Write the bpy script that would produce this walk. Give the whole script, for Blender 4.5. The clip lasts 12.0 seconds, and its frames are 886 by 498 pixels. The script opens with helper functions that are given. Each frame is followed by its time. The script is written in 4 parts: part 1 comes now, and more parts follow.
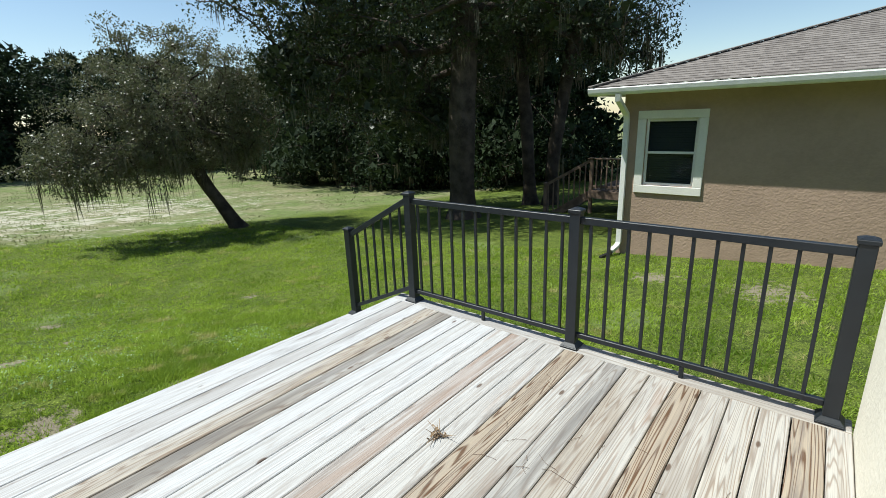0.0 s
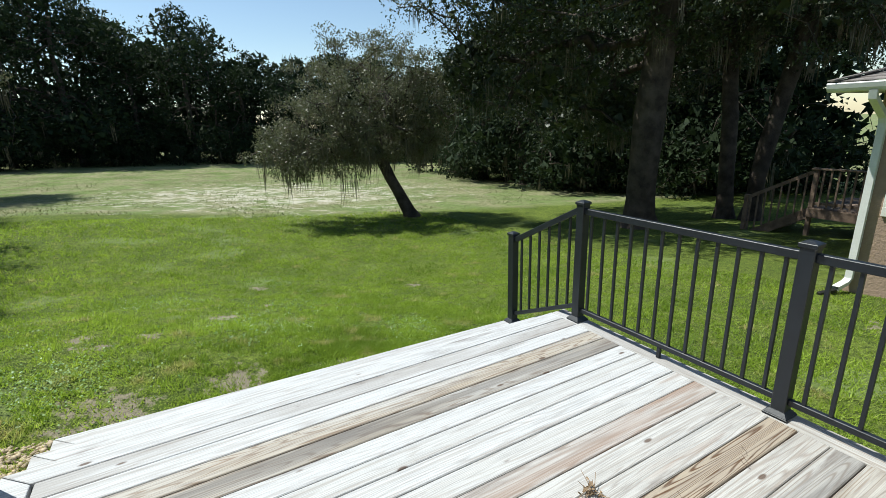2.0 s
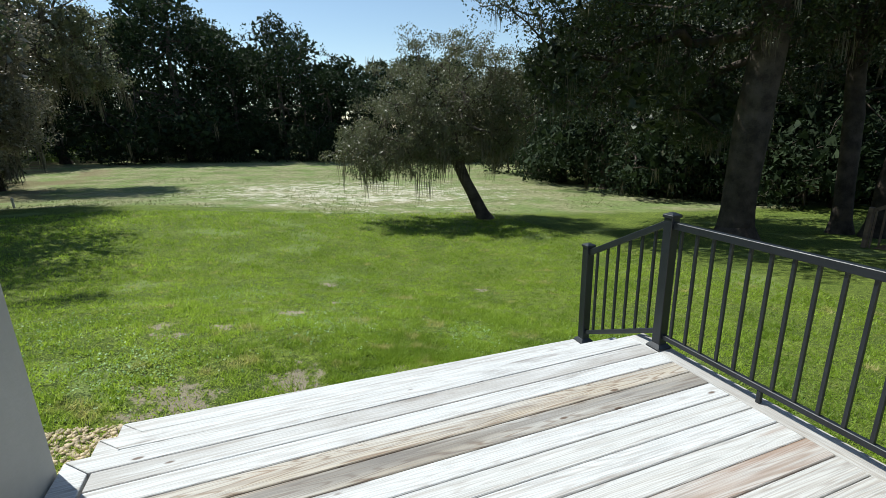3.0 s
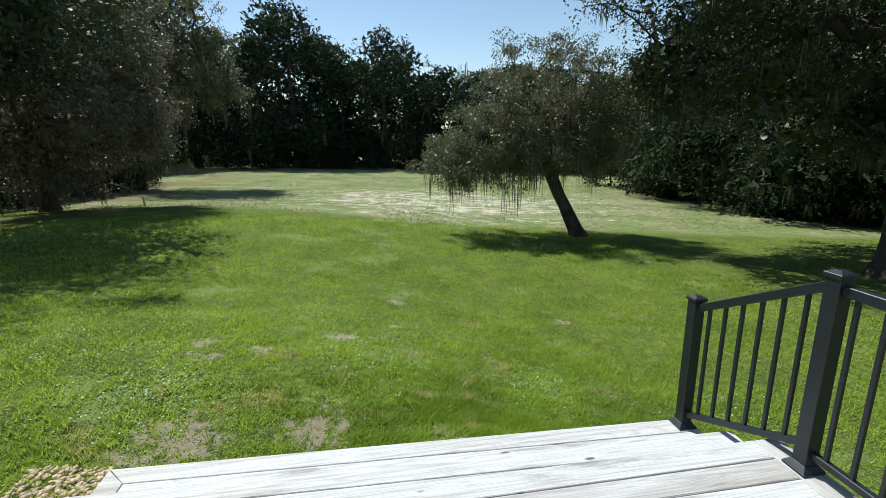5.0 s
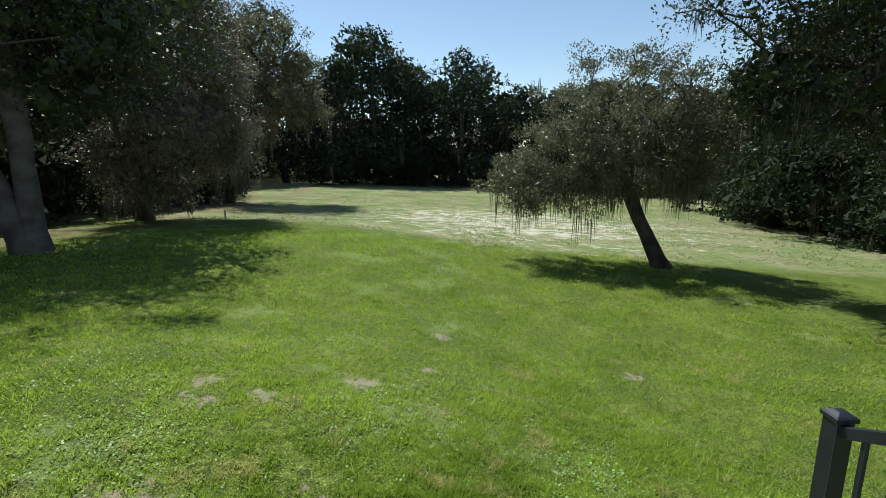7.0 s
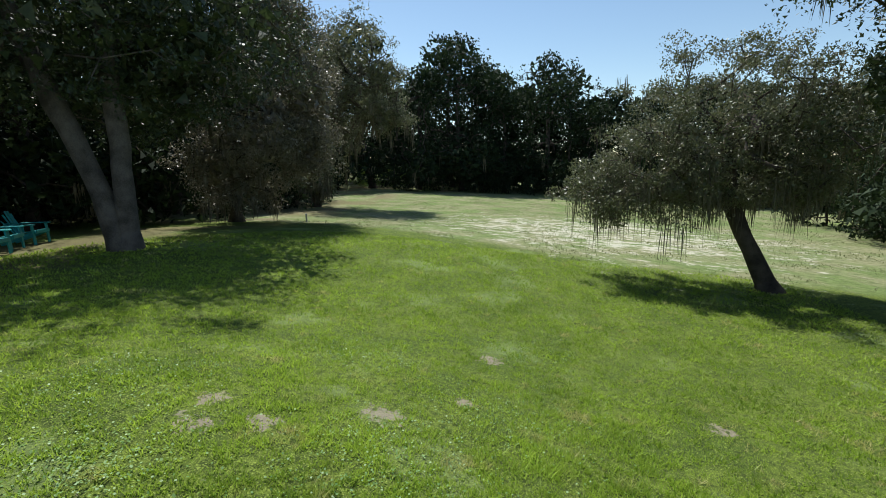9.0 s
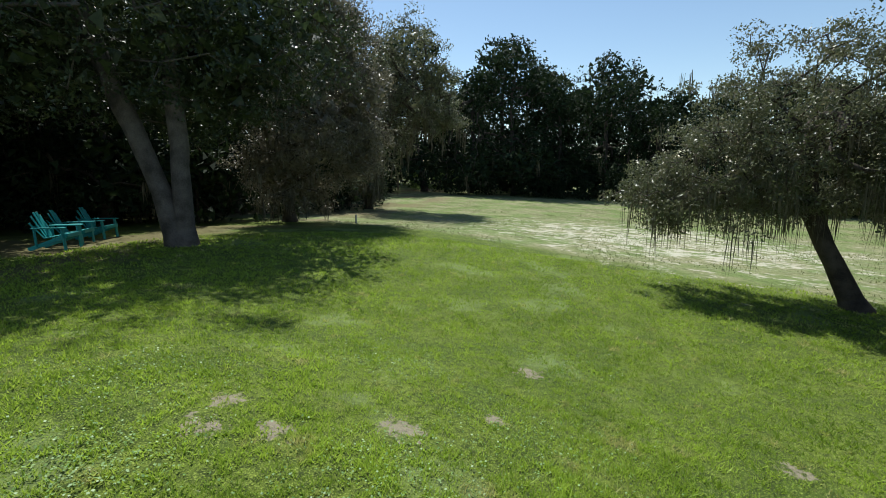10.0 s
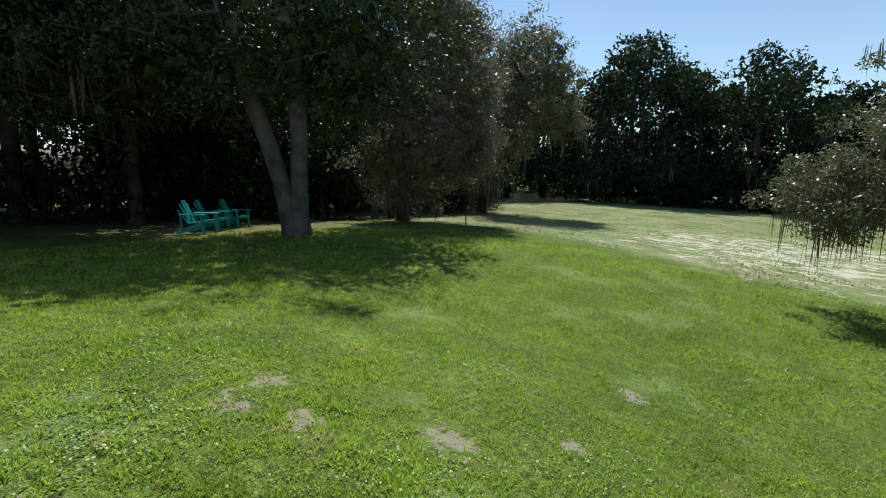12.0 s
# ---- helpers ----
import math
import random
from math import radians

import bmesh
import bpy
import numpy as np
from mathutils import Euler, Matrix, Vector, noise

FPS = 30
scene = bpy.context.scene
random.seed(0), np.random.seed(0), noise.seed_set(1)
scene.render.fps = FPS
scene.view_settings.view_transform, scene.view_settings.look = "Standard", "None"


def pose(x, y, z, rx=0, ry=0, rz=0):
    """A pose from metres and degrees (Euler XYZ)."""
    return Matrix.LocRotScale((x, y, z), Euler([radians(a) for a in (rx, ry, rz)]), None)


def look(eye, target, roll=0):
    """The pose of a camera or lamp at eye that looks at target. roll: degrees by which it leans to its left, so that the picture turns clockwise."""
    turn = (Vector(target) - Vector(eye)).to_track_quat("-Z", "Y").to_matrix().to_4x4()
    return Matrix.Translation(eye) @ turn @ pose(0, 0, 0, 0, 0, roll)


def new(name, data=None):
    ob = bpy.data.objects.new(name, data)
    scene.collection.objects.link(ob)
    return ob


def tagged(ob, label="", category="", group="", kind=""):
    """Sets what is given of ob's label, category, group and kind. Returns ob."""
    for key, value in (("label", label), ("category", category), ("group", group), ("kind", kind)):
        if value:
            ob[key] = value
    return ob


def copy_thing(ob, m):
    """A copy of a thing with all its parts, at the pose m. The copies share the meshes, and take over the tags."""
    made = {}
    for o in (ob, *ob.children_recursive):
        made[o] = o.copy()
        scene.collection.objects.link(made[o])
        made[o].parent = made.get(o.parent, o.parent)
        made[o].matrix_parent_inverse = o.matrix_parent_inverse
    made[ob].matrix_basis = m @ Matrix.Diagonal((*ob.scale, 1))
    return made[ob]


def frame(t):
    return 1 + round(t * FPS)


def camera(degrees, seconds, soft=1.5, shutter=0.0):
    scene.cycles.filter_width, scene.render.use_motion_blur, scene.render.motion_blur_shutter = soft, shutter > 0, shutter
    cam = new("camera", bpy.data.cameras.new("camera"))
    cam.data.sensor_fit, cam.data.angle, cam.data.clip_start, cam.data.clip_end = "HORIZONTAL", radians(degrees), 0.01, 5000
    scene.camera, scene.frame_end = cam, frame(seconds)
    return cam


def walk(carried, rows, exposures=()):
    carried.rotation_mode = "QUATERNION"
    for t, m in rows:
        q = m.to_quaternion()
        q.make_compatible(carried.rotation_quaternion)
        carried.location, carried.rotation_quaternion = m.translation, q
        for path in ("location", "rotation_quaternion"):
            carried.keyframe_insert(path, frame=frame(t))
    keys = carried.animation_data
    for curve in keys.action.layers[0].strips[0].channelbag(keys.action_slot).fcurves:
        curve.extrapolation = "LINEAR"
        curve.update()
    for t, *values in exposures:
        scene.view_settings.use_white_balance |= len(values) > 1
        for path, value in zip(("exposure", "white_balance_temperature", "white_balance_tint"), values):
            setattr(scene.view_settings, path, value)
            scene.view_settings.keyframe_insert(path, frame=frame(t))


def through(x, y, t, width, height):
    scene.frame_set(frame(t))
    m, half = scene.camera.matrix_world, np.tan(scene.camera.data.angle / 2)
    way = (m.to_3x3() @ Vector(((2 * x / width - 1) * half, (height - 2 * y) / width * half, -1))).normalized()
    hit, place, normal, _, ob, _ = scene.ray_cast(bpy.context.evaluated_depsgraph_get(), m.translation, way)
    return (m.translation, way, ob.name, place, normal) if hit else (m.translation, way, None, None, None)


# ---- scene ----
cam = camera(87.5, 12.0, soft=0.7)
PATH = [
    (0, (0.253, 1.595, 1.571), (-0.977, 3.071, 1.016), -2.3),
    (0.5, (0.226, 1.626, 1.574), (-1.118, 2.999, 1.017), -2.3),
    (1, (0.19, 1.668, 1.577), (-1.267, 2.921, 1.022), -2.2),
    (1.5, (0.147, 1.695, 1.59), (-1.426, 2.803, 1.042), -2.0),
    (2, (0.054, 1.734, 1.599), (-1.618, 2.687, 1.056), -1.7),
    (2.5, (-0.036, 1.799, 1.604), (-1.784, 2.608, 1.066), -1.6),
    (3, (-0.128, 1.902, 1.595), (-1.936, 2.571, 1.063), -1.5),
    (3.5, (-0.238, 2.033, 1.598), (-2.092, 2.57, 1.071), -1.5),
    (5.5, (-1.009, 2.572, 1.567), (-2.942, 2.789, 1.104), -1.3),
    (6, (-1.187, 2.695, 1.568), (-3.133, 2.84, 1.13), -1.3),
    (6.5, (-1.394, 2.788, 1.553), (-3.349, 2.844, 1.137), -1.0),
    (7, (-1.609, 2.891, 1.554), (-3.568, 2.854, 1.15), -0.8),
    (9, (-2.316, 3.286, 1.488), (-4.242, 2.891, 1.119), -0.8),
    (9.5, (-2.504, 3.353, 1.466), (-4.409, 2.864, 1.104), -0.7),
    (10, (-2.688, 3.397, 1.406), (-4.56, 2.785, 1.057), -0.5),
    (10.5, (-2.86, 3.434, 1.334), (-4.687, 2.697, 0.989), -0.3),
    (11, (-3.031, 3.452, 1.254), (-4.813, 2.61, 0.916), -0.1),
    (11.5, (-3.211, 3.484, 1.162), (-4.94, 2.535, 0.832), 0.0),
    (12, (-3.397, 3.514, 1.089), (-5.058, 2.445, 0.775), -0.0),
]
walk(cam, [(t, look(eye, aim, roll)) for t, eye, aim, roll in PATH],
     exposures=[(0.0, 0.25, 6450, 4.0), (12.0, 0.25, 6450, 4.0)])

# ---- light ----
TO_SUN = Vector((-0.72, -0.55, 1.5)).normalized()
world = bpy.data.worlds.new("sky")
scene.world = world
world.use_nodes = True
sky = world.node_tree.nodes.new("ShaderNodeTexSky")
sky.sky_type, sky.sun_disc = "NISHITA", False
sky.sun_elevation = math.asin(TO_SUN.z)
sky.sun_rotation = math.atan2(TO_SUN.x, TO_SUN.y)
sky.dust_density, sky.ozone_density = 0.2, 1.1
world.node_tree.nodes["Background"].inputs["Strength"].default_value = 0.115
world.node_tree.links.new(sky.outputs[0], world.node_tree.nodes["Background"].inputs["Color"])
sun = new("sun", bpy.data.lights.new("sun", "SUN"))
sun.data.energy, sun.data.angle, sun.data.color = 5.0, radians(0.53), (1.0, 0.98, 0.94)
sun.matrix_world = look((0, 0, 40), Vector((0, 0, 40)) - TO_SUN)


# ---- materials ----
class Nodes:
    """A material with short ways to its nodes."""

    def __init__(self, name, rough=0.7, spec=0.5, metal=0.0):
        self.mat = bpy.data.materials.new(name)
        self.mat.use_nodes = True
        self.tree = self.mat.node_tree
        self.bsdf = self.tree.nodes["Principled BSDF"]
        self.bsdf.inputs["Roughness"].default_value = rough
        self.bsdf.inputs["Specular IOR Level"].default_value = spec
        self.bsdf.inputs["Metallic"].default_value = metal

    def put(self, socket, value):
        if isinstance(value, bpy.types.NodeSocket):
            self.tree.links.new(value, socket)
        elif isinstance(value, tuple) and len(value) == 3 and socket.type == "RGBA":
            socket.default_value = (*value, 1)
        else:
            socket.default_value = value

    def node(self, kind, out=0, **values):
        n = self.tree.nodes.new(kind)
        for k, v in values.items():
            self.put(n.inputs[k], v)
        return n.outputs[out]

    def position(self):
        return self.node("ShaderNodeNewGeometry")

    def local(self):
        return self.node("ShaderNodeTexCoord", 3)

    def random(self):
        return self.node("ShaderNodeObjectInfo", 5)

    def scaled(self, vector, scale, shift=(0, 0, 0)):
        n = self.tree.nodes.new("ShaderNodeMapping")
        self.put(n.inputs["Vector"], vector)
        self.put(n.inputs["Scale"], scale)
        self.put(n.inputs["Location"], shift)
        return n.outputs[0]

    def noise(self, vector, scale, detail=4.0, rough=0.55, distortion=0.0):
        return self.node("ShaderNodeTexNoise", 0, Vector=vector, Scale=scale, Detail=detail, Roughness=rough, Distortion=distortion)

    def math(self, op, a, b=0.0, clamp=False):
        n = self.tree.nodes.new("ShaderNodeMath")
        n.operation, n.use_clamp = op, clamp
        self.put(n.inputs[0], a)
        self.put(n.inputs[1], b)
        return n.outputs[0]

    def span(self, value, low, high, a=0.0, b=1.0):
        n = self.tree.nodes.new("ShaderNodeMapRange")
        n.interpolation_type = "SMOOTHSTEP"
        for i, v in enumerate((value, low, high, a, b)):
            self.put(n.inputs[i], v)
        return n.outputs[0]

    def mix(self, f, a, b, blend="MIX"):
        n = self.tree.nodes.new("ShaderNodeMix")
        n.data_type, n.blend_type = "RGBA", blend
        self.put(n.inputs[0], f)
        self.put(n.inputs[6], a)
        self.put(n.inputs[7], b)
        return n.outputs[2]

    def split(self, vector):
        n = self.tree.nodes.new("ShaderNodeSeparateXYZ")
        self.put(n.inputs[0], vector)
        return n.outputs

    def bump(self, height, strength=0.3, distance=0.01):
        out = self.node("ShaderNodeBump", 0, Strength=strength, Distance=distance, Height=height)
        self.put(self.bsdf.inputs["Normal"], out)

    def colour(self, value):
        self.put(self.bsdf.inputs["Base Color"], value)

    def through_light(self, colour, amount):
        """Adds light that shines through a leaf."""
        t = self.node("ShaderNodeBsdfTranslucent", 0, Color=colour)
        m = self.tree.nodes.new("ShaderNodeMixShader")
        self.put(m.inputs[0], amount)
        self.tree.links.new(self.bsdf.outputs[0], m.inputs[1])
        self.tree.links.new(t, m.inputs[2])
        self.tree.links.new(m.outputs[0], self.tree.nodes["Material Output"].inputs["Surface"])


def painted(name, colour, rough=0.5, vary=0.12, scale=6.0, metal=0.0, bump=0.0, bump_scale=80.0, spec=0.5):
    m = Nodes(name, rough, spec, metal)
    p = m.position()
    big, fine = m.noise(p, scale), m.noise(p, scale * 14)
    f = m.math("ADD", m.math("MULTIPLY", big, 0.65), m.math("MULTIPLY", fine, 0.35))
    dark = tuple(c * (1 - 2 * vary) for c in colour)
    light = tuple(min(1, c * (1 + 1.2 * vary)) for c in colour)
    m.colour(m.mix(m.span(f, 0.3, 0.7), dark, light))
    m.put(m.bsdf.inputs["Roughness"], m.span(fine, 0.3, 0.7, rough * 0.85, min(1, rough * 1.15)))
    if bump:
        m.bump(m.noise(p, bump_scale, 5), bump, 0.012)
    return m.mat


def leaf_material(name, dark, light, dry, dry_amount, rough=0.42, through=0.28, spec=0.5, small_scale=7.0):
    m = Nodes(name, rough, spec)
    p = m.position()
    big = m.noise(p, 0.9, 3)
    small = m.noise(p, small_scale, 2)
    c = m.mix(m.span(m.math("ADD", m.math("MULTIPLY", big, 0.5), m.math("MULTIPLY", small, 0.5)), 0.35, 0.65), dark, light)
    c = m.mix(m.span(m.noise(p, 2.3, 4), 0.62 - dry_amount, 0.75 - dry_amount), c, dry)
    m.colour(c)
    m.through_light(m.mix(0.5, c, light), through)
    return m.mat


def wood_material(name, pale, tan, line, tan_shift, stain=0.0, stain_colour=(0.165, 0.155, 0.147), rust_gain=0.45, ring_gain=0.0):
    m = Nodes(name, 0.72, 0.3)
    r = m.random()
    loc = m.local()
    shift = m.node("ShaderNodeCombineXYZ", 0, X=m.math("MULTIPLY", r, 37.0), Y=m.math("MULTIPLY", r, 91.0), Z=m.math("MULTIPLY", r, 13.0))
    add = m.tree.nodes.new("ShaderNodeVectorMath")
    add.operation = "ADD"
    m.put(add.inputs[0], loc)
    m.put(add.inputs[1], shift)
    v = add.outputs[0]
    # long rings: bands of a noise stretched along the plank
    swell = m.noise(m.scaled(v, (10, 0.42, 8)), 1.0, 2, 0.45, 0.15)
    rings = m.math("FRACT", m.math("MULTIPLY", swell, 21.0))
    rings = m.span(m.math("ABSOLUTE", m.math("SUBTRACT", rings, 0.5)), 0.24, 0.5)
    fibre = m.noise(m.scaled(v, (300, 3, 60)), 1.0, 5, 0.65)
    streak = m.noise(m.scaled(v, (48, 0.5, 20)), 1.0, 4, 0.6)
    patch = m.noise(m.scaled(v, (6, 0.8, 6)), 1.0, 4, 0.6)
    x = m.split(m.position())[0]
    house = m.span(x, -2.0, 0.2)
    warm = m.math("ADD", m.math("MULTIPLY", house, 0.48), m.span(m.math("ADD", r, m.math("MULTIPLY", patch, 0.8)), 0.98 - tan_shift, 1.55 - tan_shift), True)
    base = m.mix(warm, pale, tan)
    c = m.mix(m.math("MULTIPLY", rings, m.math("ADD", m.math("MULTIPLY", warm, 0.68), 0.24 + ring_gain)), base, line)
    c = m.mix(m.span(fibre, 0.47, 0.62, 0.0, 0.5), c, tuple(k * 0.45 for k in pale))
    c = m.mix(m.math("MULTIPLY", m.span(streak, 0.5, 0.7), m.math("ADD", m.math("MULTIPLY", warm, 0.25), 0.45)), c, (0.25, 0.205, 0.165))
    grey = m.span(m.noise(m.scaled(v, (9, 1.1, 9), (5, 3, 1)), 1.0, 5, 0.65), 0.55, 0.72)
    c = m.mix(m.math("MULTIPLY", grey, 0.75), c, (0.19, 0.165, 0.15))
    rust = m.span(m.noise(m.scaled(v, (8, 0.7, 8), (1, 9, 4)), 1.0, 4, 0.6), 0.6, 0.76)
    c = m.mix(m.math("MULTIPLY", rust, rust_gain), c, (0.27, 0.13, 0.06))
    if stain:
        wet = m.noise(m.scaled(v, (14, 0.55, 9), (2, 7, 3)), 1.0, 5, 0.62)
        c = m.mix(m.span(wet, 0.36, 0.62, stain * 0.25, stain), c, stain_colour)
    dull = m.span(m.math("FRACT", m.math("MULTIPLY", r, 17.7)), 0.62, 0.95, 0.0, 0.55)
    c = m.mix(m.math("MULTIPLY", dull, m.span(patch, 0.35, 0.6)), c, (0.24, 0.205, 0.175))
    knots = m.tree.nodes.new("ShaderNodeTexVoronoi")
    m.put(knots.inputs["Vector"], m.scaled(v, (7, 2.6, 7)))
    m.put(knots.inputs["Scale"], 1.0)
    k = m.span(knots.outputs["Distance"], 0.10, 0.05)
    c = m.mix(m.math("MULTIPLY", k, 0.85), c, (0.09, 0.05, 0.03))
    m.colour(c)
    h = m.math("SUBTRACT", fibre, m.math("MULTIPLY", rings, 0.35))
    m.bump(h, 0.35, 0.004)
    return m.mat


PALE_PINE, TAN_PINE, GRAIN = (0.56, 0.565, 0.565), (0.43, 0.37, 0.285), (0.17, 0.10, 0.055)
PLANK = wood_material("weathered_pine", PALE_PINE, TAN_PINE, GRAIN, 0.0)
PLANK_WHITE = wood_material("bleached_pine", (0.585, 0.595, 0.605), (0.50, 0.47, 0.42), GRAIN, -0.4, rust_gain=0.05)
PLANK_GREY = wood_material("grey_stained_pine", PALE_PINE, TAN_PINE, GRAIN, 0.0, 0.75, ring_gain=0.1)
PLANK_RUST = wood_material("rust_stained_pine", PALE_PINE, TAN_PINE, GRAIN, 0.1, 0.6, (0.25, 0.14, 0.08), 0.9, 0.15)
PLANK_BROWN = wood_material("brown_grained_pine", (0.50, 0.48, 0.44), (0.40, 0.335, 0.26), (0.12, 0.065, 0.035), 0.4, ring_gain=0.4)
OLD_WOOD = painted("old_grey_brown_wood", (0.20, 0.14, 0.10), 0.8, 0.25, 5.0, bump=0.3)
CHARCOAL = painted("charcoal_powder_coat", (0.012, 0.016, 0.022), 0.45, 0.12, 8.0, bump=0.05, bump_scale=300)
TAUPE = painted("taupe_stucco", (0.40, 0.288, 0.218), 0.9, 0.07, 1.2, bump=0.9, bump_scale=26, spec=0.2)
CREAM = painted("cream_stucco", (0.83, 0.79, 0.67), 0.9, 0.04, 1.5, bump=0.5, bump_scale=40, spec=0.2)
# grey-white with the shade of the house's deck-side wall put into it
SHADE_GREY = painted("shade_grey_white", (0.44, 0.43, 0.40), 0.75, 0.05, 1.5, bump=0.2, bump_scale=60, spec=0.2)
WHITE = painted("white_painted_metal", (0.78, 0.78, 0.75), 0.45, 0.05, 3.0)
TRIM = painted("white_window_trim", (0.76, 0.74, 0.68), 0.6, 0.04, 3.0, bump=0.15)
BLIND = painted("grey_blind_slat", (0.2, 0.21, 0.21), 0.6, 0.05)
DARKROOM = painted("dark_room", (0.03, 0.03, 0.03), 0.9, 0.1)
TEAL = painted("teal_plastic", (0.02, 0.30, 0.30), 0.42, 0.1, 5.0)
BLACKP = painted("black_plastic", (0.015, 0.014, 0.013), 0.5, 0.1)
SOIL = painted("dry_grey_soil", (0.20, 0.16, 0.12), 0.95, 0.3, 9.0, bump=0.6, bump_scale=60)
PEBBLE = painted("tan_river_pebbles", (0.50, 0.40, 0.27), 0.7, 0.25, 16.0, bump=0.2)
TWIG = painted("dry_twig", (0.13, 0.08, 0.05), 0.8, 0.25, 30.0)
DEADLEAF = painted("dead_tan_leaf", (0.30, 0.21, 0.13), 0.8, 0.25, 30.0)
BARK = painted("dark_oak_bark", (0.085, 0.068, 0.055), 0.92, 0.32, 3.0, bump=0.9, bump_scale=14, spec=0.2)
GREYBARK = painted("grey_lichen_bark", (0.125, 0.108, 0.092), 0.92, 0.3, 2.5, bump=0.8, bump_scale=16, spec=0.2)
MOSS = painted("grey_hanging_moss", (0.17, 0.15, 0.105), 0.95, 0.25, 4.0, spec=0.1)
LEAF = leaf_material("live_oak_leaf", (0.02, 0.035, 0.012), (0.062, 0.085, 0.03), (0.10, 0.09, 0.05), 0.02, 0.5, 0.2)
LEAF_SMALL = leaf_material("silvery_oak_leaf", (0.07, 0.08, 0.034), (0.175, 0.185, 0.095), (0.21, 0.17, 0.11), 0.07)
LEAF_BROWN = leaf_material("brownish_oak_leaf", (0.10, 0.095, 0.06), (0.22, 0.20, 0.135), (0.26, 0.21, 0.15), 0.10)
# the shade of the backlit woods is put into this darker leaf colour
LEAF_WOOD_SHADE = leaf_material("shaded_woodland_leaf", (0.012, 0.025, 0.011), (0.036, 0.056, 0.022), (0.06, 0.06, 0.034), -0.02, 0.75, 0.18, 0.2)
LEAF_BRIGHT = leaf_material("bright_shrub_leaf", (0.11, 0.20, 0.03), (0.22, 0.33, 0.05), (0.25, 0.28, 0.06), -0.05)
GRASS = leaf_material("lawn_blade", (0.12, 0.21, 0.02), (0.44, 0.58, 0.075), (0.54, 0.46, 0.22), 0.05, 0.55, 0.5, 0.35, 95.0)

glass = Nodes("window_glass", 0.03, 0.5)
glass.colour((0.02, 0.024, 0.026))
glass.put(glass.bsdf.inputs["Transmission Weight"], 0.0)
clear = glass.node("ShaderNodeBsdfTransparent", 0, Color=(0.75, 0.8, 0.8))
pane_mix = glass.tree.nodes.new("ShaderNodeMixShader")
pane_mix.inputs[0].default_value = 0.72
glass.tree.links.new(glass.bsdf.outputs[0], pane_mix.inputs[1])
glass.tree.links.new(clear, pane_mix.inputs[2])
glass.tree.links.new(pane_mix.outputs[0], glass.tree.nodes["Material Output"].inputs["Surface"])
GLASS = glass.mat

shingle = Nodes("brown_grey_shingle", 0.95, 0.2)
sp = shingle.position()
cells = shingle.tree.nodes.new("ShaderNodeTexWhiteNoise")
brick_v = shingle.scaled(sp, (8.5, 14.3, 0.01))
floor_v = shingle.tree.nodes.new("ShaderNodeVectorMath")
floor_v.operation = "FLOOR"
shingle.put(floor_v.inputs[0], brick_v)
shingle.put(cells.inputs["Vector"], floor_v.outputs[0])
tone = shingle.mix(cells.outputs["Value"], (0.18, 0.16, 0.145), (0.31, 0.28, 0.255))
tone = shingle.mix(shingle.span(shingle.noise(sp, 60.0), 0.35, 0.7, 0.0, 0.5), tone, (0.14, 0.12, 0.11))
shingle.colour(tone)
shingle.bump(shingle.noise(sp, 90.0), 0.5, 0.01)
SHINGLE = shingle.mat

# bare spots in the lawn: x, y, radius
BARE = [(-5.85, 2.0, 0.20), (-5.24, 1.26, 0.16), (-5.46, 0.66, 0.15), (-5.05, 0.86, 0.17), (-8.4, 2.7, 0.2), (-3.75, 1.0, 0.34),
        (-3.8, 1.9, 0.26), (-7.35, 5.3, 0.17), (-0.1, 8.7, 0.5), (-1.6, 8.9, 0.35), (-6.6, 2.6, 0.15), (-3.75, 2.9, 0.2)]
g = Nodes("lawn_and_meadow", 0.95, 0.15)
gp = g.position()
gx, gy, gzz = g.split(gp)
clump = g.noise(gp, 1.1, 5, 0.6)
tuft = g.noise(gp, 14.0, 5, 0.65)
fine_n = g.noise(g.scaled(gp, (1, 1, 1)), 70.0, 4, 0.7)
# thatch and soil between the blades, with fine dry and green specks
lawn = g.mix(g.span(clump, 0.36, 0.64), (0.065, 0.105, 0.016), (0.135, 0.18, 0.03))
lawn = g.mix(g.span(tuft, 0.42, 0.60, 0.0, 0.85), lawn, (0.04, 0.058, 0.015))
lawn = g.mix(g.span(fine_n, 0.5, 0.66, 0.0, 0.85), lawn, (0.36, 0.44, 0.09))
lawn = g.mix(g.span(g.noise(gp, 0.55, 3), 0.58, 0.68, 0.0, 0.4), lawn, (0.22, 0.28, 0.12))
meadow = g.mix(g.span(g.noise(gp, 0.45, 5, 0.65), 0.38, 0.62), (0.17, 0.225, 0.075), (0.28, 0.27, 0.15))
meadow = g.mix(g.span(g.noise(gp, 4.0, 5, 0.7), 0.42, 0.64, 0.0, 0.65), meadow, (0.10, 0.125, 0.045))
edge_f = g.math("ADD", g.math("SUBTRACT", gx, g.math("MULTIPLY", gy, 0.25)), g.math("MULTIPLY", clump, 1.4))
ground_c = g.mix(g.span(edge_f, -19.5, -17.9), meadow, lawn)
sand_n = g.noise(g.scaled(gp, (1.0, 0.7, 1.0)), 1.7, 8, 0.8)
far = g.tree.nodes.new("ShaderNodeVectorMath")
far.operation = "DISTANCE"
g.put(far.inputs[0], g.scaled(gp, (0.9, 0.8, 0.0)))
g.put(far.inputs[1], (-27 * 0.9, 6.5 * 0.8, 0.0))
sand_amount = g.span(g.math("ADD", sand_n, g.span(far.outputs["Value"], 2.0, 15.0, 0.06, -0.13)), 0.53, 0.60)
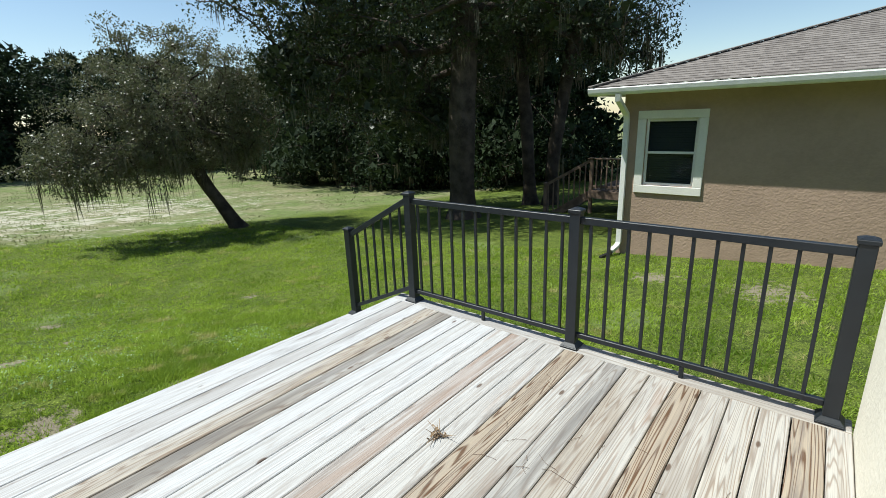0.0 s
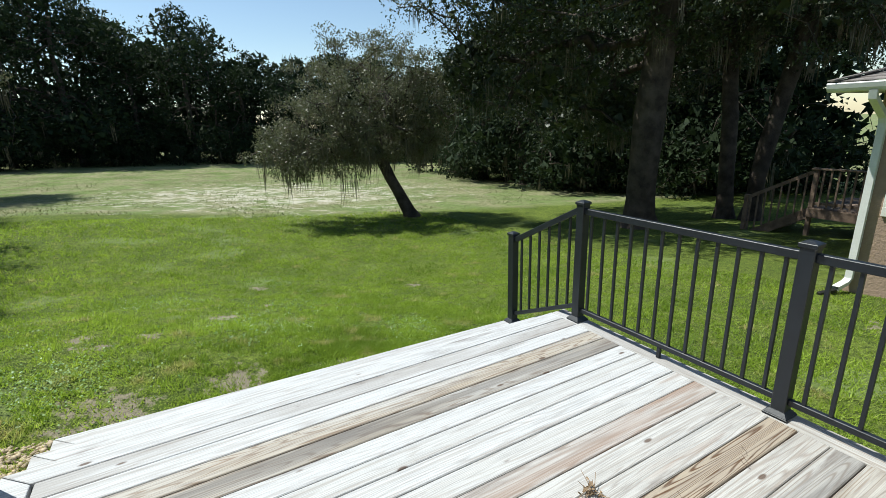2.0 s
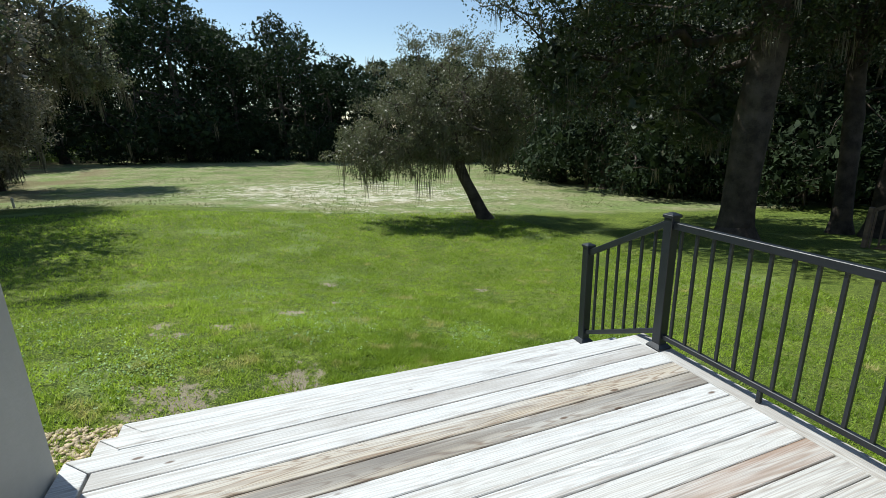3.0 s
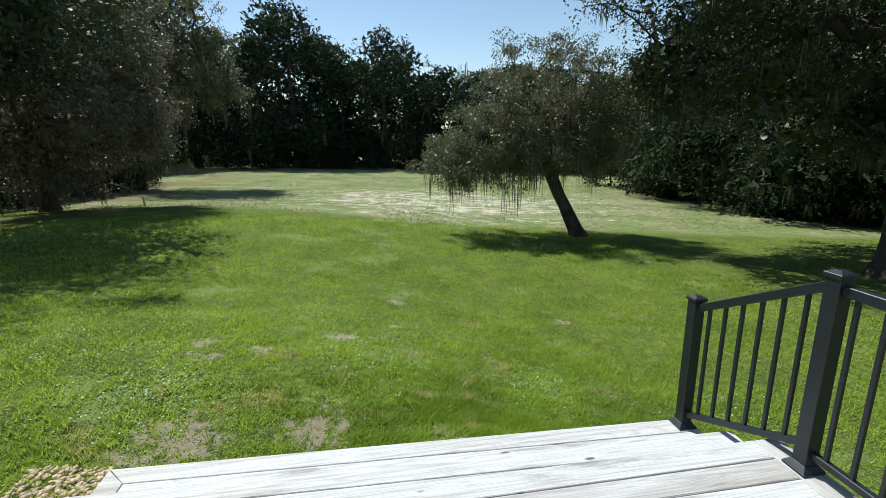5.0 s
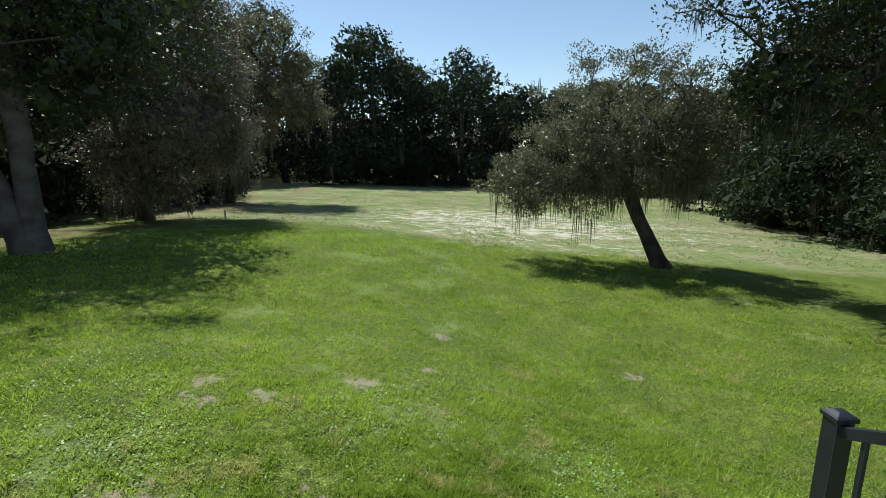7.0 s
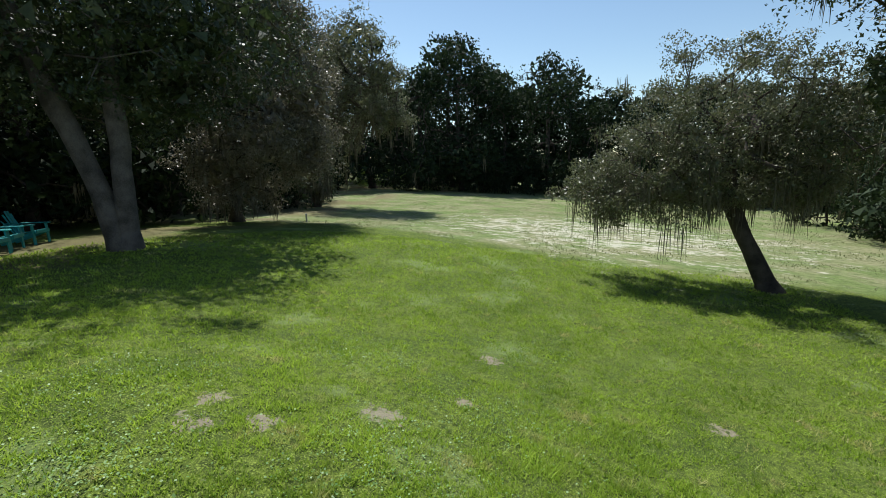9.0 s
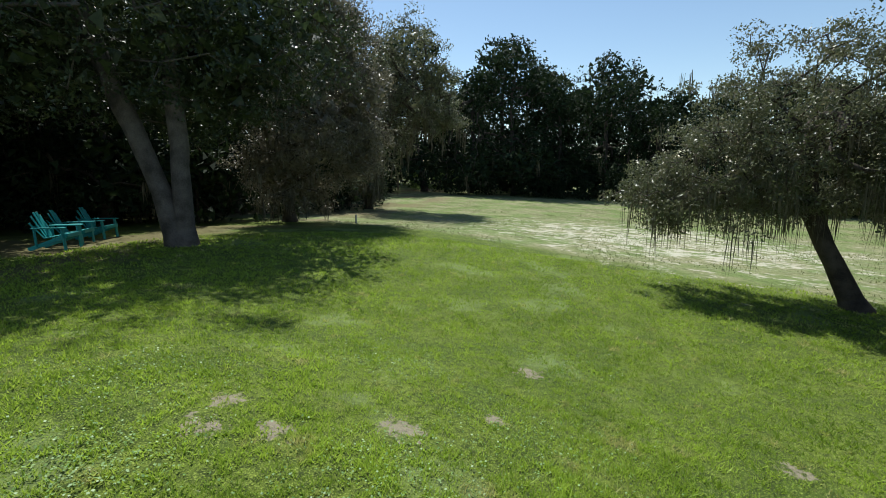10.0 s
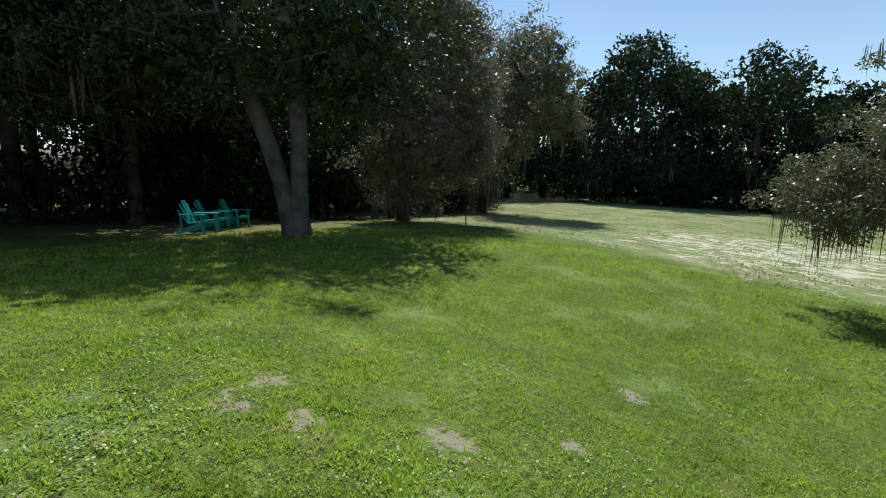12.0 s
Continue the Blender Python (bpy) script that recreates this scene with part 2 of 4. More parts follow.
ground_c = g.mix(g.math("MULTIPLY", sand_amount, 0.75), ground_c, (0.60, 0.55, 0.46))
under = g.span(g.noise(gp, 0.25, 4), 0.46, 0.6)
litter = g.span(g.math("ADD", gy, g.math("MULTIPLY", g.math("ADD", gx, 12.0), -0.12)), -4.5, -8.0)
ground_c = g.mix(g.math("MULTIPLY", g.math("MULTIPLY", litter, under), 0.7), ground_c, (0.17, 0.13, 0.075))
soil_n = g.noise(gp, 9.0, 5, 0.7)
for bx, by, br in BARE:
    spot = g.tree.nodes.new("ShaderNodeVectorMath")
    spot.operation = "DISTANCE"
    g.put(spot.inputs[0], g.scaled(gp, (1, 1, 0)))
    g.put(spot.inputs[1], (bx, by, 0.0))
    f = g.span(g.math("SUBTRACT", spot.outputs["Value"], g.math("MULTIPLY", g.math("SUBTRACT", soil_n, 0.5), br * 5.0)), br * 0.9, br * 0.35)
    ground_c = g.mix(g.math("MULTIPLY", f, 0.75), ground_c, (0.34, 0.28, 0.225))
g.colour(ground_c)
g.bump(g.math("ADD", tuft, g.math("MULTIPLY", fine_n, 0.7)), 0.9, 0.03)
GROUND = g.mat


# ---- mesh helpers ----
def mesh_object(name, bm, material, smooth=False):
    me = bpy.data.meshes.new(name)
    bm.to_mesh(me)
    bm.free()
    me.materials.append(material)
    if smooth:
        me.shade_smooth()
    return new(name, me)


def add_box(bm, x0, x1, y0, y1, z0, z1, m=None):
    mat4 = Matrix.Translation(((x0 + x1) / 2, (y0 + y1) / 2, (z0 + z1) / 2)) @ Matrix.Diagonal((x1 - x0, y1 - y0, z1 - z0, 1))
    return bmesh.ops.create_cube(bm, size=1, matrix=(m or Matrix()) @ mat4)["verts"]


def box(name, x0, x1, y0, y1, z0, z1, material, bevel=0.0, segments=1):
    """A box with eased edges; its origin is at its middle."""
    bm = bmesh.new()
    hx, hy, hz = (x1 - x0) / 2, (y1 - y0) / 2, (z1 - z0) / 2
    add_box(bm, -hx, hx, -hy, hy, -hz, hz)
    if bevel:
        bmesh.ops.bevel(bm, geom=bm.edges[:], offset=bevel, segments=segments, affect="EDGES")
    ob = mesh_object(name, bm, material)
    ob.location = ((x0 + x1) / 2, (y0 + y1) / 2, (z0 + z1) / 2)
    return ob


def bar(name, a, b, w, h, material, bevel=0.003):
    """A square bar from a to b, w wide and h high."""
    a, b = Vector(a), Vector(b)
    d = b - a
    bm = bmesh.new()
    add_box(bm, -w / 2, w / 2, -h / 2, h / 2, -d.length / 2, d.length / 2)
    bmesh.ops.bevel(bm, geom=bm.edges[:], offset=bevel, segments=1, affect="EDGES")
    ob = mesh_object(name, bm, material)
    side = d.cross(Vector((0, 0, 1)))
    if side.length < 1e-4:
        side = Vector((1, 0, 0))
    side.normalize()
    up = d.normalized().cross(side)
    r = Matrix((side, up, d.normalized())).transposed()
    ob.matrix_world = Matrix.Translation((a + b) / 2) @ r.to_4x4()
    return ob


def under_thing(parent, *parts):
    """Makes parts children of the parent, staying where they are."""
    for p in parts:
        p.parent = parent
        p.matrix_parent_inverse = Matrix.Translation(parent.location).inverted()


def empty(name, place=(0, 0, 0)):
    ob = new(name)
    ob.location = place
    ob.empty_display_size = 0.1
    return ob


def quad_mesh(name, quads, material):
    """A mesh of loose four-sided leaves from an array n x 4 x 3."""
    n = len(quads)
    me = bpy.data.meshes.new(name)
    me.vertices.add(n * 4)
    me.vertices.foreach_set("co", quads.astype(np.float32).ravel())
    me.loops.add(n * 4)
    me.loops.foreach_set("vertex_index", np.arange(n * 4, dtype=np.int32))
    me.polygons.add(n)
    me.polygons.foreach_set("loop_start", np.arange(0, n * 4, 4, dtype=np.int32))
    me.update(calc_edges=True)
    me.validate()
    me.materials.append(material)
    return me


def tri_mesh(name, tris, material):
    n = len(tris)
    me = bpy.data.meshes.new(name)
    me.vertices.add(n * 3)
    me.vertices.foreach_set("co", tris.astype(np.float32).ravel())
    me.loops.add(n * 3)
    me.loops.foreach_set("vertex_index", np.arange(n * 3, dtype=np.int32))
    me.polygons.add(n)
    me.polygons.foreach_set("loop_start", np.arange(0, n * 3, 3, dtype=np.int32))
    me.update(calc_edges=True)
    me.materials.append(material)
    return me


# ---- the ground ----
def ground_z(x, y):
    """The height of the ground: it falls gently from the house to the far meadow."""
    sx, sy = 25 * np.tanh(x / 25), 25 * np.tanh(y / 25)

    def rise(a, b, s):
        return np.exp(-((x - a) ** 2 + (y - b) ** 2) / (2 * s * s))
    z = -0.425 + 0.0866 * np.minimum(sx, 3) - 0.0464 * sy + 0.000437 * sx * sx + 0.000116 * sx * sy - 0.000379 * sy * sy
    z = z + 0.586 * rise(-4, 0.5, 3.0) - 0.374 * rise(-10, 4, 4.0) + 0.637 * rise(-16, -4, 6.0)
    return z - 0.26 * rise(-2.6, 0.8, 1.0) - 0.25 * rise(-0.5, 2.5, 1.6)


def gz(x, y):
    return float(ground_z(np.array(float(x)), np.array(float(y))))


def graded(n, near, far_end):
    t = np.linspace(-1, 1, n)
    return near * t * 4 + (far_end - near * 4) * np.sign(t) * np.abs(t) ** 5


def build_ground():
    xs, ys = graded(151, 6.0, 420.0) - 8.0, graded(151, 6.0, 420.0) + 2.0
    gx2, gy2 = np.meshgrid(xs, ys, indexing="ij")
    z = ground_z(gx2, gy2)
    rng = np.random.default_rng(3)
    z = z + rng.normal(0, 0.006, z.shape) * (np.abs(gx2) < 40)
    v = np.stack([gx2, gy2, z], -1).reshape(-1, 3)
    i = np.arange(150)[:, None] * 151 + np.arange(150)[None, :]
    f = np.stack([i, i + 151, i + 152, i + 1], -1).reshape(-1, 4)
    me = bpy.data.meshes.new("ground")
    me.from_pydata(v.tolist(), [], f.tolist())
    me.materials.append(GROUND)
    me.shade_smooth()
    tagged(new("ground", me), "sloping mown lawn running into a sandy dry meadow", "ground", kind="structure")


build_ground()


# ---- the house beside the deck ----
def own_house():
    h = empty("house", (2.0, -2.0, -0.6))
    parts = []
    bm = bmesh.new()
    add_box(bm, 0.55, 0.75, -6.0, 4.335, -0.9, 2.7)
    parts.append(mesh_object("wall", bm, CREAM))
    # wall turned from the sun: its shade is in the greyer colour
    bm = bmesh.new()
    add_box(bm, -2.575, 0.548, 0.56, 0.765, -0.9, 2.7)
    parts.append(mesh_object("wall", bm, SHADE_GREY))
    bm = bmesh.new()
    add_box(bm, -2.575, -2.375, -6.0, 0.558, -0.9, 2.7)
    add_box(bm, -2.373, 8.0, -6.0, -5.8, -0.9, 2.7)
    add_box(bm, 0.752, 8.0, 4.135, 4.335, -0.9, 2.7)
    add_box(bm, 7.8, 8.0, -5.798, 4.133, -0.9, 2.7)
    parts.append(mesh_object("wall", bm, CREAM))
    bm = bmesh.new()
    add_box(bm, -2.8, 8.2, -6.2, 0.95, 2.7, 2.85)
    add_box(bm, 0.35, 8.2, 0.951, 4.55, 2.7, 2.85)
    parts.append(mesh_object("roof", bm, SHINGLE))
    under_thing(h, *parts)
    tagged(h, "cream stucco house corner beside the wooden deck", "house")


own_house()


# ---- the deck ----
def plank(parent, x0, x1, y0, y1, top, rng, name="plank", thick=0.036, wood=None):
    ob = box(name, x0, x1, y0, y1, top - thick, top, wood or PLANK, 0.004)
    if x1 - x0 > y1 - y0:
        # the grain runs along the plank
        bm = bmesh.new()
        add_box(bm, -(y1 - y0) / 2, (y1 - y0) / 2, -(x1 - x0) / 2, (x1 - x0) / 2, -thick / 2, thick / 2)
        bmesh.ops.bevel(bm, geom=bm.edges[:], offset=0.004, segments=1, affect="EDGES")
        bm.to_mesh(ob.data)
        bm.free()
        ob.rotation_euler.z = radians(90)
    ob.location.z += rng.uniform(-0.0015, 0.0015)
    ob.rotation_euler.z += radians(rng.uniform(-0.04, 0.04))
    under_thing(parent, ob)


def mitred(parent, corners, top):
    """A short board cut at 45 degrees at a corner."""
    bm = bmesh.new()
    cx, cy = sum(c[0] for c in corners) / 4, sum(c[1] for c in corners) / 4
    low = [bm.verts.new((x - cx, y - cy, -0.018)) for x, y in corners]
    high = [bm.verts.new((x - cx, y - cy, 0.018)) for x, y in corners]
    bm.faces.new(high)
    bm.faces.new(low[::-1])
    for i in range(4):
        bm.faces.new((low[i], low[(i + 1) % 4], high[(i + 1) % 4], high[i]))
    bmesh.ops.recalc_face_normals(bm, faces=bm.faces[:])
    bmesh.ops.bevel(bm, geom=bm.edges[:], offset=0.003, segments=1, affect="EDGES")
    ob = mesh_object("plank", bm, PLANK_WHITE)
    ob.location = (cx, cy, top - 0.018)
    under_thing(parent, ob)


def build_deck():
    rng = random.Random(7)
    deck = empty("deck", (-1.0, 2.6, -0.6))
    y0, y1, w, gap = 0.785, 4.30, 0.134, 0.006
    # upper floor: planks from the step edge to the house wall
    woods = {1: PLANK_WHITE, 2: PLANK_WHITE, 4: PLANK_GREY, 5: PLANK_WHITE, 7: PLANK_WHITE, 9: PLANK_RUST, 12: PLANK_BROWN, 14: PLANK_GREY, 17: PLANK_BROWN, 21: PLANK_BROWN}
    mitred(deck, [(-2.63, y0), (-2.63 + w, y0 + w), (-2.63 + w, y1), (-2.63, y1)], 0.0)
    for i in range(1, 23):
        x = -2.63 + i * (w + gap)
        plank(deck, x, min(x + w, 0.545), y0 + 0.147, y1, 0.0, rng, wood=woods.get(i))
    mitred(deck, [(-2.626, y0 - 0.003), (0.545, y0 - 0.003), (0.545, y0 + w - 0.003), (-2.626 + w, y0 + w - 0.003)], 0.0)
    plank(deck, -2.63, 0.545, y1 + 0.004, y1 + 0.142, 0.0, rng)
    # two treads below it
    for edge, top, skew in ((-3.05, -0.172, 0.12), (-3.455, -0.335, 0.155)):
        ye = y1 + 0.142

        def strip(a, b, start):
            f = skew * (start - y0) / (ye - y0)
            return [(edge + a + f * (a > 0), start if a > 0 else y0), (edge + b + f, start), (edge + b + skew, ye), (edge + a + skew, ye)]
        mitred(deck, strip(0.0, w, y0 + w), top)
        mitred(deck, strip(w + gap, 2 * w + gap, y0 + w + 0.003), top)
        mitred(deck, strip(2 * (w + gap), 3 * w + 2 * gap, y0 + w + 0.003), top)
        mitred(deck, [(edge + 0.004, y0 - 0.003), (edge + 0.40, y0 - 0.003), (edge + 0.40, y0 + w - 0.003), (edge + 0.004 + w, y0 + w - 0.003)], top)
    for i in range(9):
        jy = y0 + 0.2 + i * 0.4
        under_thing(deck, box("joist", -2.58, 0.54, jy, jy + 0.038, -0.18, -0.039, PLANK))
    # unseen black sheet, added so that the gaps between planks look shaded
    under_thing(deck, box("gap_shade_sheet", -2.57, 0.54, y0 + 0.05, y1 + 0.05, -0.262, -0.26, BLACKP))
    # risers and skirts
    for x0, top, low in ((-2.60, -0.04, -0.17), (-2.90, -0.212, -0.333), (-3.27, -0.375, -1.0)):
        ob = box("riser", x0, x0 + 0.03, y0 + 0.02, y1 + 0.12, low, top, PLANK, 0.003)
        under_thing(deck, ob)
    ob = box("skirt", -2.58, 0.545, y1 + 0.09, y1 + 0.125, -0.24, -0.04, PLANK, 0.003)
    under_thing(deck, ob)
    for px in (-2.5, -0.9, 0.4):
        ob = box("footing_post", px, px + 0.09, y1 - 0.02, y1 + 0.07, -1.1, -0.04, PLANK, 0.004)
        under_thing(deck, ob)
    ob = box("skirt", -3.24, -2.62, y1 + 0.09, y1 + 0.12, -1.0, -0.38, PLANK, 0.003)
    under_thing(deck, ob)
    tagged(deck, "weathered grey-white pine deck with two wide steps", "deck")


RAIL_Y = 4.37


def rail_post(name, x, base, top):
    """A square metal post with a base cover and a low pyramid cap."""
    bm = bmesh.new()
    h = top - base
    add_box(bm, -0.035, 0.035, -0.035, 0.035, 0.002, h - 0.03)
    add_box(bm, -0.06, 0.06, -0.06, 0.06, 0.001, 0.014)
    c = bmesh.ops.create_cone(bm, cap_ends=True, segments=4, radius1=0.083, radius2=0.052, depth=0.024, matrix=Matrix.Translation((0, 0, 0.026)) @ Matrix.Rotation(radians(45), 4, "Z"))
    add_box(bm, -0.042, 0.042, -0.042, 0.042, h - 0.032, h - 0.010)
    bmesh.ops.create_cone(bm, cap_ends=True, segments=4, radius1=0.056, radius2=0.02, depth=0.012, matrix=Matrix.Translation((0, 0, h - 0.004)) @ Matrix.Rotation(radians(45), 4, "Z"))
    bmesh.ops.bevel(bm, geom=[e for e in bm.edges if e.calc_length() > 0.05], offset=0.003, segments=1, affect="EDGES")
    ob = mesh_object(name, bm, CHARCOAL)
    ob.location = (x, RAIL_Y, base)
    return ob


def build_railing():
    r = empty("deck_railing", (-1.0, RAIL_Y, 0.0))
    posts = [(-2.41, 0.0, 0.975), (-0.935, 0.0, 0.975), (0.455, 0.0, 0.97), (-3.24, -0.335, 0.57)]
    under_thing(r, *[rail_post("post", *p) for p in posts])
    for a, b in ((-2.41, -0.935), (-0.935, 0.455)):
        x0, x1 = a + 0.035, b - 0.035
        parts = [bar("top_rail", (x0, RAIL_Y, 0.895), (x1, RAIL_Y, 0.895), 0.04, 0.045, CHARCOAL),
                 bar("bottom_rail", (x0, RAIL_Y, 0.095), (x1, RAIL_Y, 0.095), 0.03, 0.035, CHARCOAL),
                 bar("foot_block", ((x0 + x1) / 2, RAIL_Y, 0.0), ((x0 + x1) / 2, RAIL_Y, 0.078), 0.025, 0.025, CHARCOAL)]
        n, lead = (12, 0.5) if a < -2 else (11, 0.55)
        for i in range(n):
            x = x0 + (x1 - x0) * (i + lead) / (12.0 if a < -2 else 11.3)
            parts.append(bar("picket", (x, RAIL_Y, 0.11), (x, RAIL_Y, 0.875), 0.019, 0.019, CHARCOAL, 0.002))
        under_thing(r, *parts)
    xa, xb = -2.445, -3.205
    za, zb, la, lb = 0.895, 0.50, 0.115, -0.235
    parts = [bar("top_rail", (xa, RAIL_Y, za), (xb, RAIL_Y, zb), 0.04, 0.045, CHARCOAL),
             bar("bottom_rail", (xa, RAIL_Y, la), (xb, RAIL_Y, lb), 0.03, 0.035, CHARCOAL)]
    for i in range(6):
        f = (i + 0.75) / 6.5
        x = xa + (xb - xa) * f
        parts.append(bar("picket", (x, RAIL_Y, la + (lb - la) * f + 0.01), (x, RAIL_Y, za + (zb - za) * f - 0.015), 0.019, 0.019, CHARCOAL, 0.002))
    under_thing(r, *parts)
    tagged(r, "charcoal metal railing with square posts along the deck", "railing")


build_railing()


# ---- the taupe house ----
WALL_Y, HX = 10.454, -2.72


def neighbour_house():
    h = empty("house", (3.0, 14.0, -1.2))
    wx0, wx1, wz0, wz1 = -2.32, -1.48, 0.205, 1.37
    parts = []
    bm = bmesh.new()
    add_box(bm, HX, wx0, WALL_Y, WALL_Y + 0.2, -1.7, 1.92)
    add_box(bm, wx1, 11.0, WALL_Y, WALL_Y + 0.2, -1.7, 1.92)
    add_box(bm, wx0, wx1, WALL_Y, WALL_Y + 0.2, -1.7, wz0)
    add_box(bm, wx0, wx1, WALL_Y, WALL_Y + 0.2, wz1, 1.92)
    bmesh.ops.remove_doubles(bm, verts=bm.verts[:], dist=0.0005)
    parts.append(mesh_object("wall", bm, TAUPE))
    bm = bmesh.new()
    add_box(bm, HX, HX + 0.2, WALL_Y + 0.2, 21.0, -2.6, 1.92)
    parts.append(mesh_object("wall", bm, TAUPE))
    bm = bmesh.new()
    add_box(bm, wx0 - 0.3, wx1 + 0.3, WALL_Y + 1.2, WALL_Y + 1.25, -0.4, 1.8)
    parts.append(mesh_object("room_wall", bm, DARKROOM))
    # roof, with its courses of shingles laid as low steps
    ex0, ex1, ey0, ey1, ez, k = -3.17, 11.5, 9.92, 22.0, 1.93, 0.31
    bm = bmesh.new()
    step = 0.14
    n = int((ey1 - ey0) / 2 / step)
    for i in range(n):
        a, b = i * step, (i + 1) * step
        za, zb = ez + k * a + 0.012, ez + k * b
        for q in ([(ex0 + a, ey0 + a, za), (ex1 - a, ey0 + a, za), (ex1 - b, ey0 + b, zb), (ex0 + b, ey0 + b, zb)],
                  [(ex0 + a, ey1 - a, za), (ex0 + a, ey0 + a, za), (ex0 + b, ey0 + b, zb), (ex0 + b, ey1 - b, zb)],
                  [(ex0 + a, ey0 + a, za - 0.012), (ex1 - a, ey0 + a, za - 0.012), (ex1 - a, ey0 + a, za), (ex0 + a, ey0 + a, za)],
                  [(ex1 - a, ey1 - a, za), (ex0 + a, ey1 - a, za), (ex0 + b, ey1 - b, zb), (ex1 - b, ey1 - b, zb)]):
            bm.faces.new([bm.verts.new(p) for p in q])
    parts.append(tagged(mesh_object("roof", bm, SHINGLE), "brown-grey asphalt shingle hip roof"))
    # hip cap
    parts.append(bar("hip_cap", (ex0, ey0, ez + 0.02), (ex0 + 6.0, ey0 + 6.0, ez + 6.0 * k + 0.02), 0.2, 0.02, SHINGLE))
    bm = bmesh.new()
    add_box(bm, ex0 + 0.08, 11.4, ey0 + 0.08, WALL_Y - 0.002, 1.805, 1.835)
    add_box(bm, ex0 + 0.08, HX - 0.002, WALL_Y, 21.9, 1.805, 1.835)
    parts.append(mesh_object("soffit", bm, WHITE))
    # gutter: an open trough with a rolled lip
    prof = [(0.0, 0.12), (-0.015, 0.125), (-0.09, 0.125), (-0.10, 0.11), (-0.085, 0.05), (-0.06, 0.015), (-0.03, 0.0), (0.0, 0.0)]
    bm = bmesh.new()
    rows = [[bm.verts.new((x, ey0 + 0.05 + p[0], 1.79 + p[1])) for p in prof] for x in (ex0 - 0.02, ex1)]
    for i in range(len(prof)):
        j = (i + 1) % len(prof)
        bm.faces.new((rows[0][i], rows[1][i], rows[1][j], rows[0][j]))
    bm.faces.new(rows[0][::-1])
    parts.append(tagged(mesh_object("gutter", bm, WHITE), "white metal rain gutter"))
    bm = bmesh.new()
    add_box(bm, ex0 - 0.02, ex0 + 0.06, ey0 + 0.06, 22.0, 1.79, 1.91)
    parts.append(mesh_object("fascia", bm, WHITE))
    # downspout
    dx = HX + 0.07
    path = [(dx - 0.02, ey0 + 0.01, 1.81), (dx - 0.02, ey0 + 0.03, 1.71), (dx, WALL_Y - 0.10, 1.46), (dx, WALL_Y - 0.055, 1.36),
            (dx, WALL_Y - 0.055, -0.92), (dx - 0.02, WALL_Y - 0.10, -1.0), (dx - 0.06, WALL_Y - 0.30, -1.06)]
    bm = bmesh.new()
    rings = []
    for i, p in enumerate(path):
        d = (Vector(path[min(i + 1, len(path) - 1)]) - Vector(path[max(i - 1, 0)])).normalized()
        side = Vector((1, 0, 0))
        up = d.cross(side).normalized()
        rings.append([bm.verts.new(Vector(p) + side * sx * 0.045 + up * sy * 0.035) for sx, sy in ((-1, -1), (1, -1), (1, 1), (-1, 1))])
    for a, b in zip(rings, rings[1:]):
        for i in range(4):
            bm.faces.new((a[i], a[(i + 1) % 4], b[(i + 1) % 4], b[i]))
    bmesh.ops.recalc_face_normals(bm, faces=bm.faces[:])
    parts.append(tagged(mesh_object("downspout", bm, WHITE), "white metal downspout with an elbow"))
    parts.append(bar("drain_pipe", (dx - 0.05, WALL_Y - 0.3, -1.09), (dx - 0.16, WALL_Y - 0.55, -1.13), 0.07, 0.05, BLACKP))
    under_thing(h, *parts)
    # window
    win = empty("window", ((wx0 + wx1) / 2, WALL_Y, wz0))
    win.parent = h
    win.matrix_parent_inverse = Matrix.Translation(h.location).inverted()
    t = 0.14
    y0, y1 = WALL_Y - 0.035, WALL_Y - 0.002
    f = [box("trim_board", wx0 - t, wx1 + t, y0, y1, wz1, wz1 + t, TRIM, 0.006), box("trim_board", wx0 - t, wx1 + t, y0 - 0.004, y1, wz0 - t, wz0, TRIM, 0.006),
         box("trim_board", wx0 - t, wx0, y0, y1, wz0 + 0.001, wz1 - 0.001, TRIM, 0.006), box("trim_board", wx1, wx1 + t, y0, y1, wz0 + 0.001, wz1 - 0.001, TRIM, 0.006)]
    mid = (wz0 + wz1) / 2
    for a, b, c, d in ((wx0, wx0 + 0.045, wz0, wz1), (wx1 - 0.045, wx1, wz0, wz1), (wx0 + 0.045, wx1 - 0.045, wz0, wz0 + 0.05), (wx0 + 0.045, wx1 - 0.045, wz1 - 0.05, wz1), (wx0 + 0.045, wx1 - 0.045, mid - 0.022, mid + 0.022)):
        f.append(box("sash", a + 0.001, b - 0.001, WALL_Y + 0.03, WALL_Y + 0.07, c + 0.001, d - 0.001, WHITE, 0.004))
    for a, b, y in ((wz0 + 0.05, mid - 0.022, WALL_Y + 0.052), (mid + 0.022, wz1 - 0.05, WALL_Y + 0.044)):
        p = box("pane", wx0 + 0.046, wx1 - 0.046, y, y + 0.005, a, b, GLASS)
        p.visible_shadow = False
        f.append(p)
    bm = bmesh.new()
    z = wz0 + 0.06
    while z < wz1 - 0.05:
        add_box(bm, wx0 + 0.05, wx1 - 0.05, -0.001, 0.001, -0.022, 0.022, Matrix.Translation((0, WALL_Y + 0.11, z)) @ Matrix.Rotation(radians(28), 4, "X"))
        z += 0.042
    f.append(tagged(mesh_object("blind", bm, BLIND), "lowered grey slatted blind"))
    for ob in f:
        ob.parent = win
        ob.matrix_parent_inverse = Matrix.Translation(win.location).inverted()
    tagged(h, "taupe stucco house with a hip shingle roof and a white-trimmed window", "house")


neighbour_house()


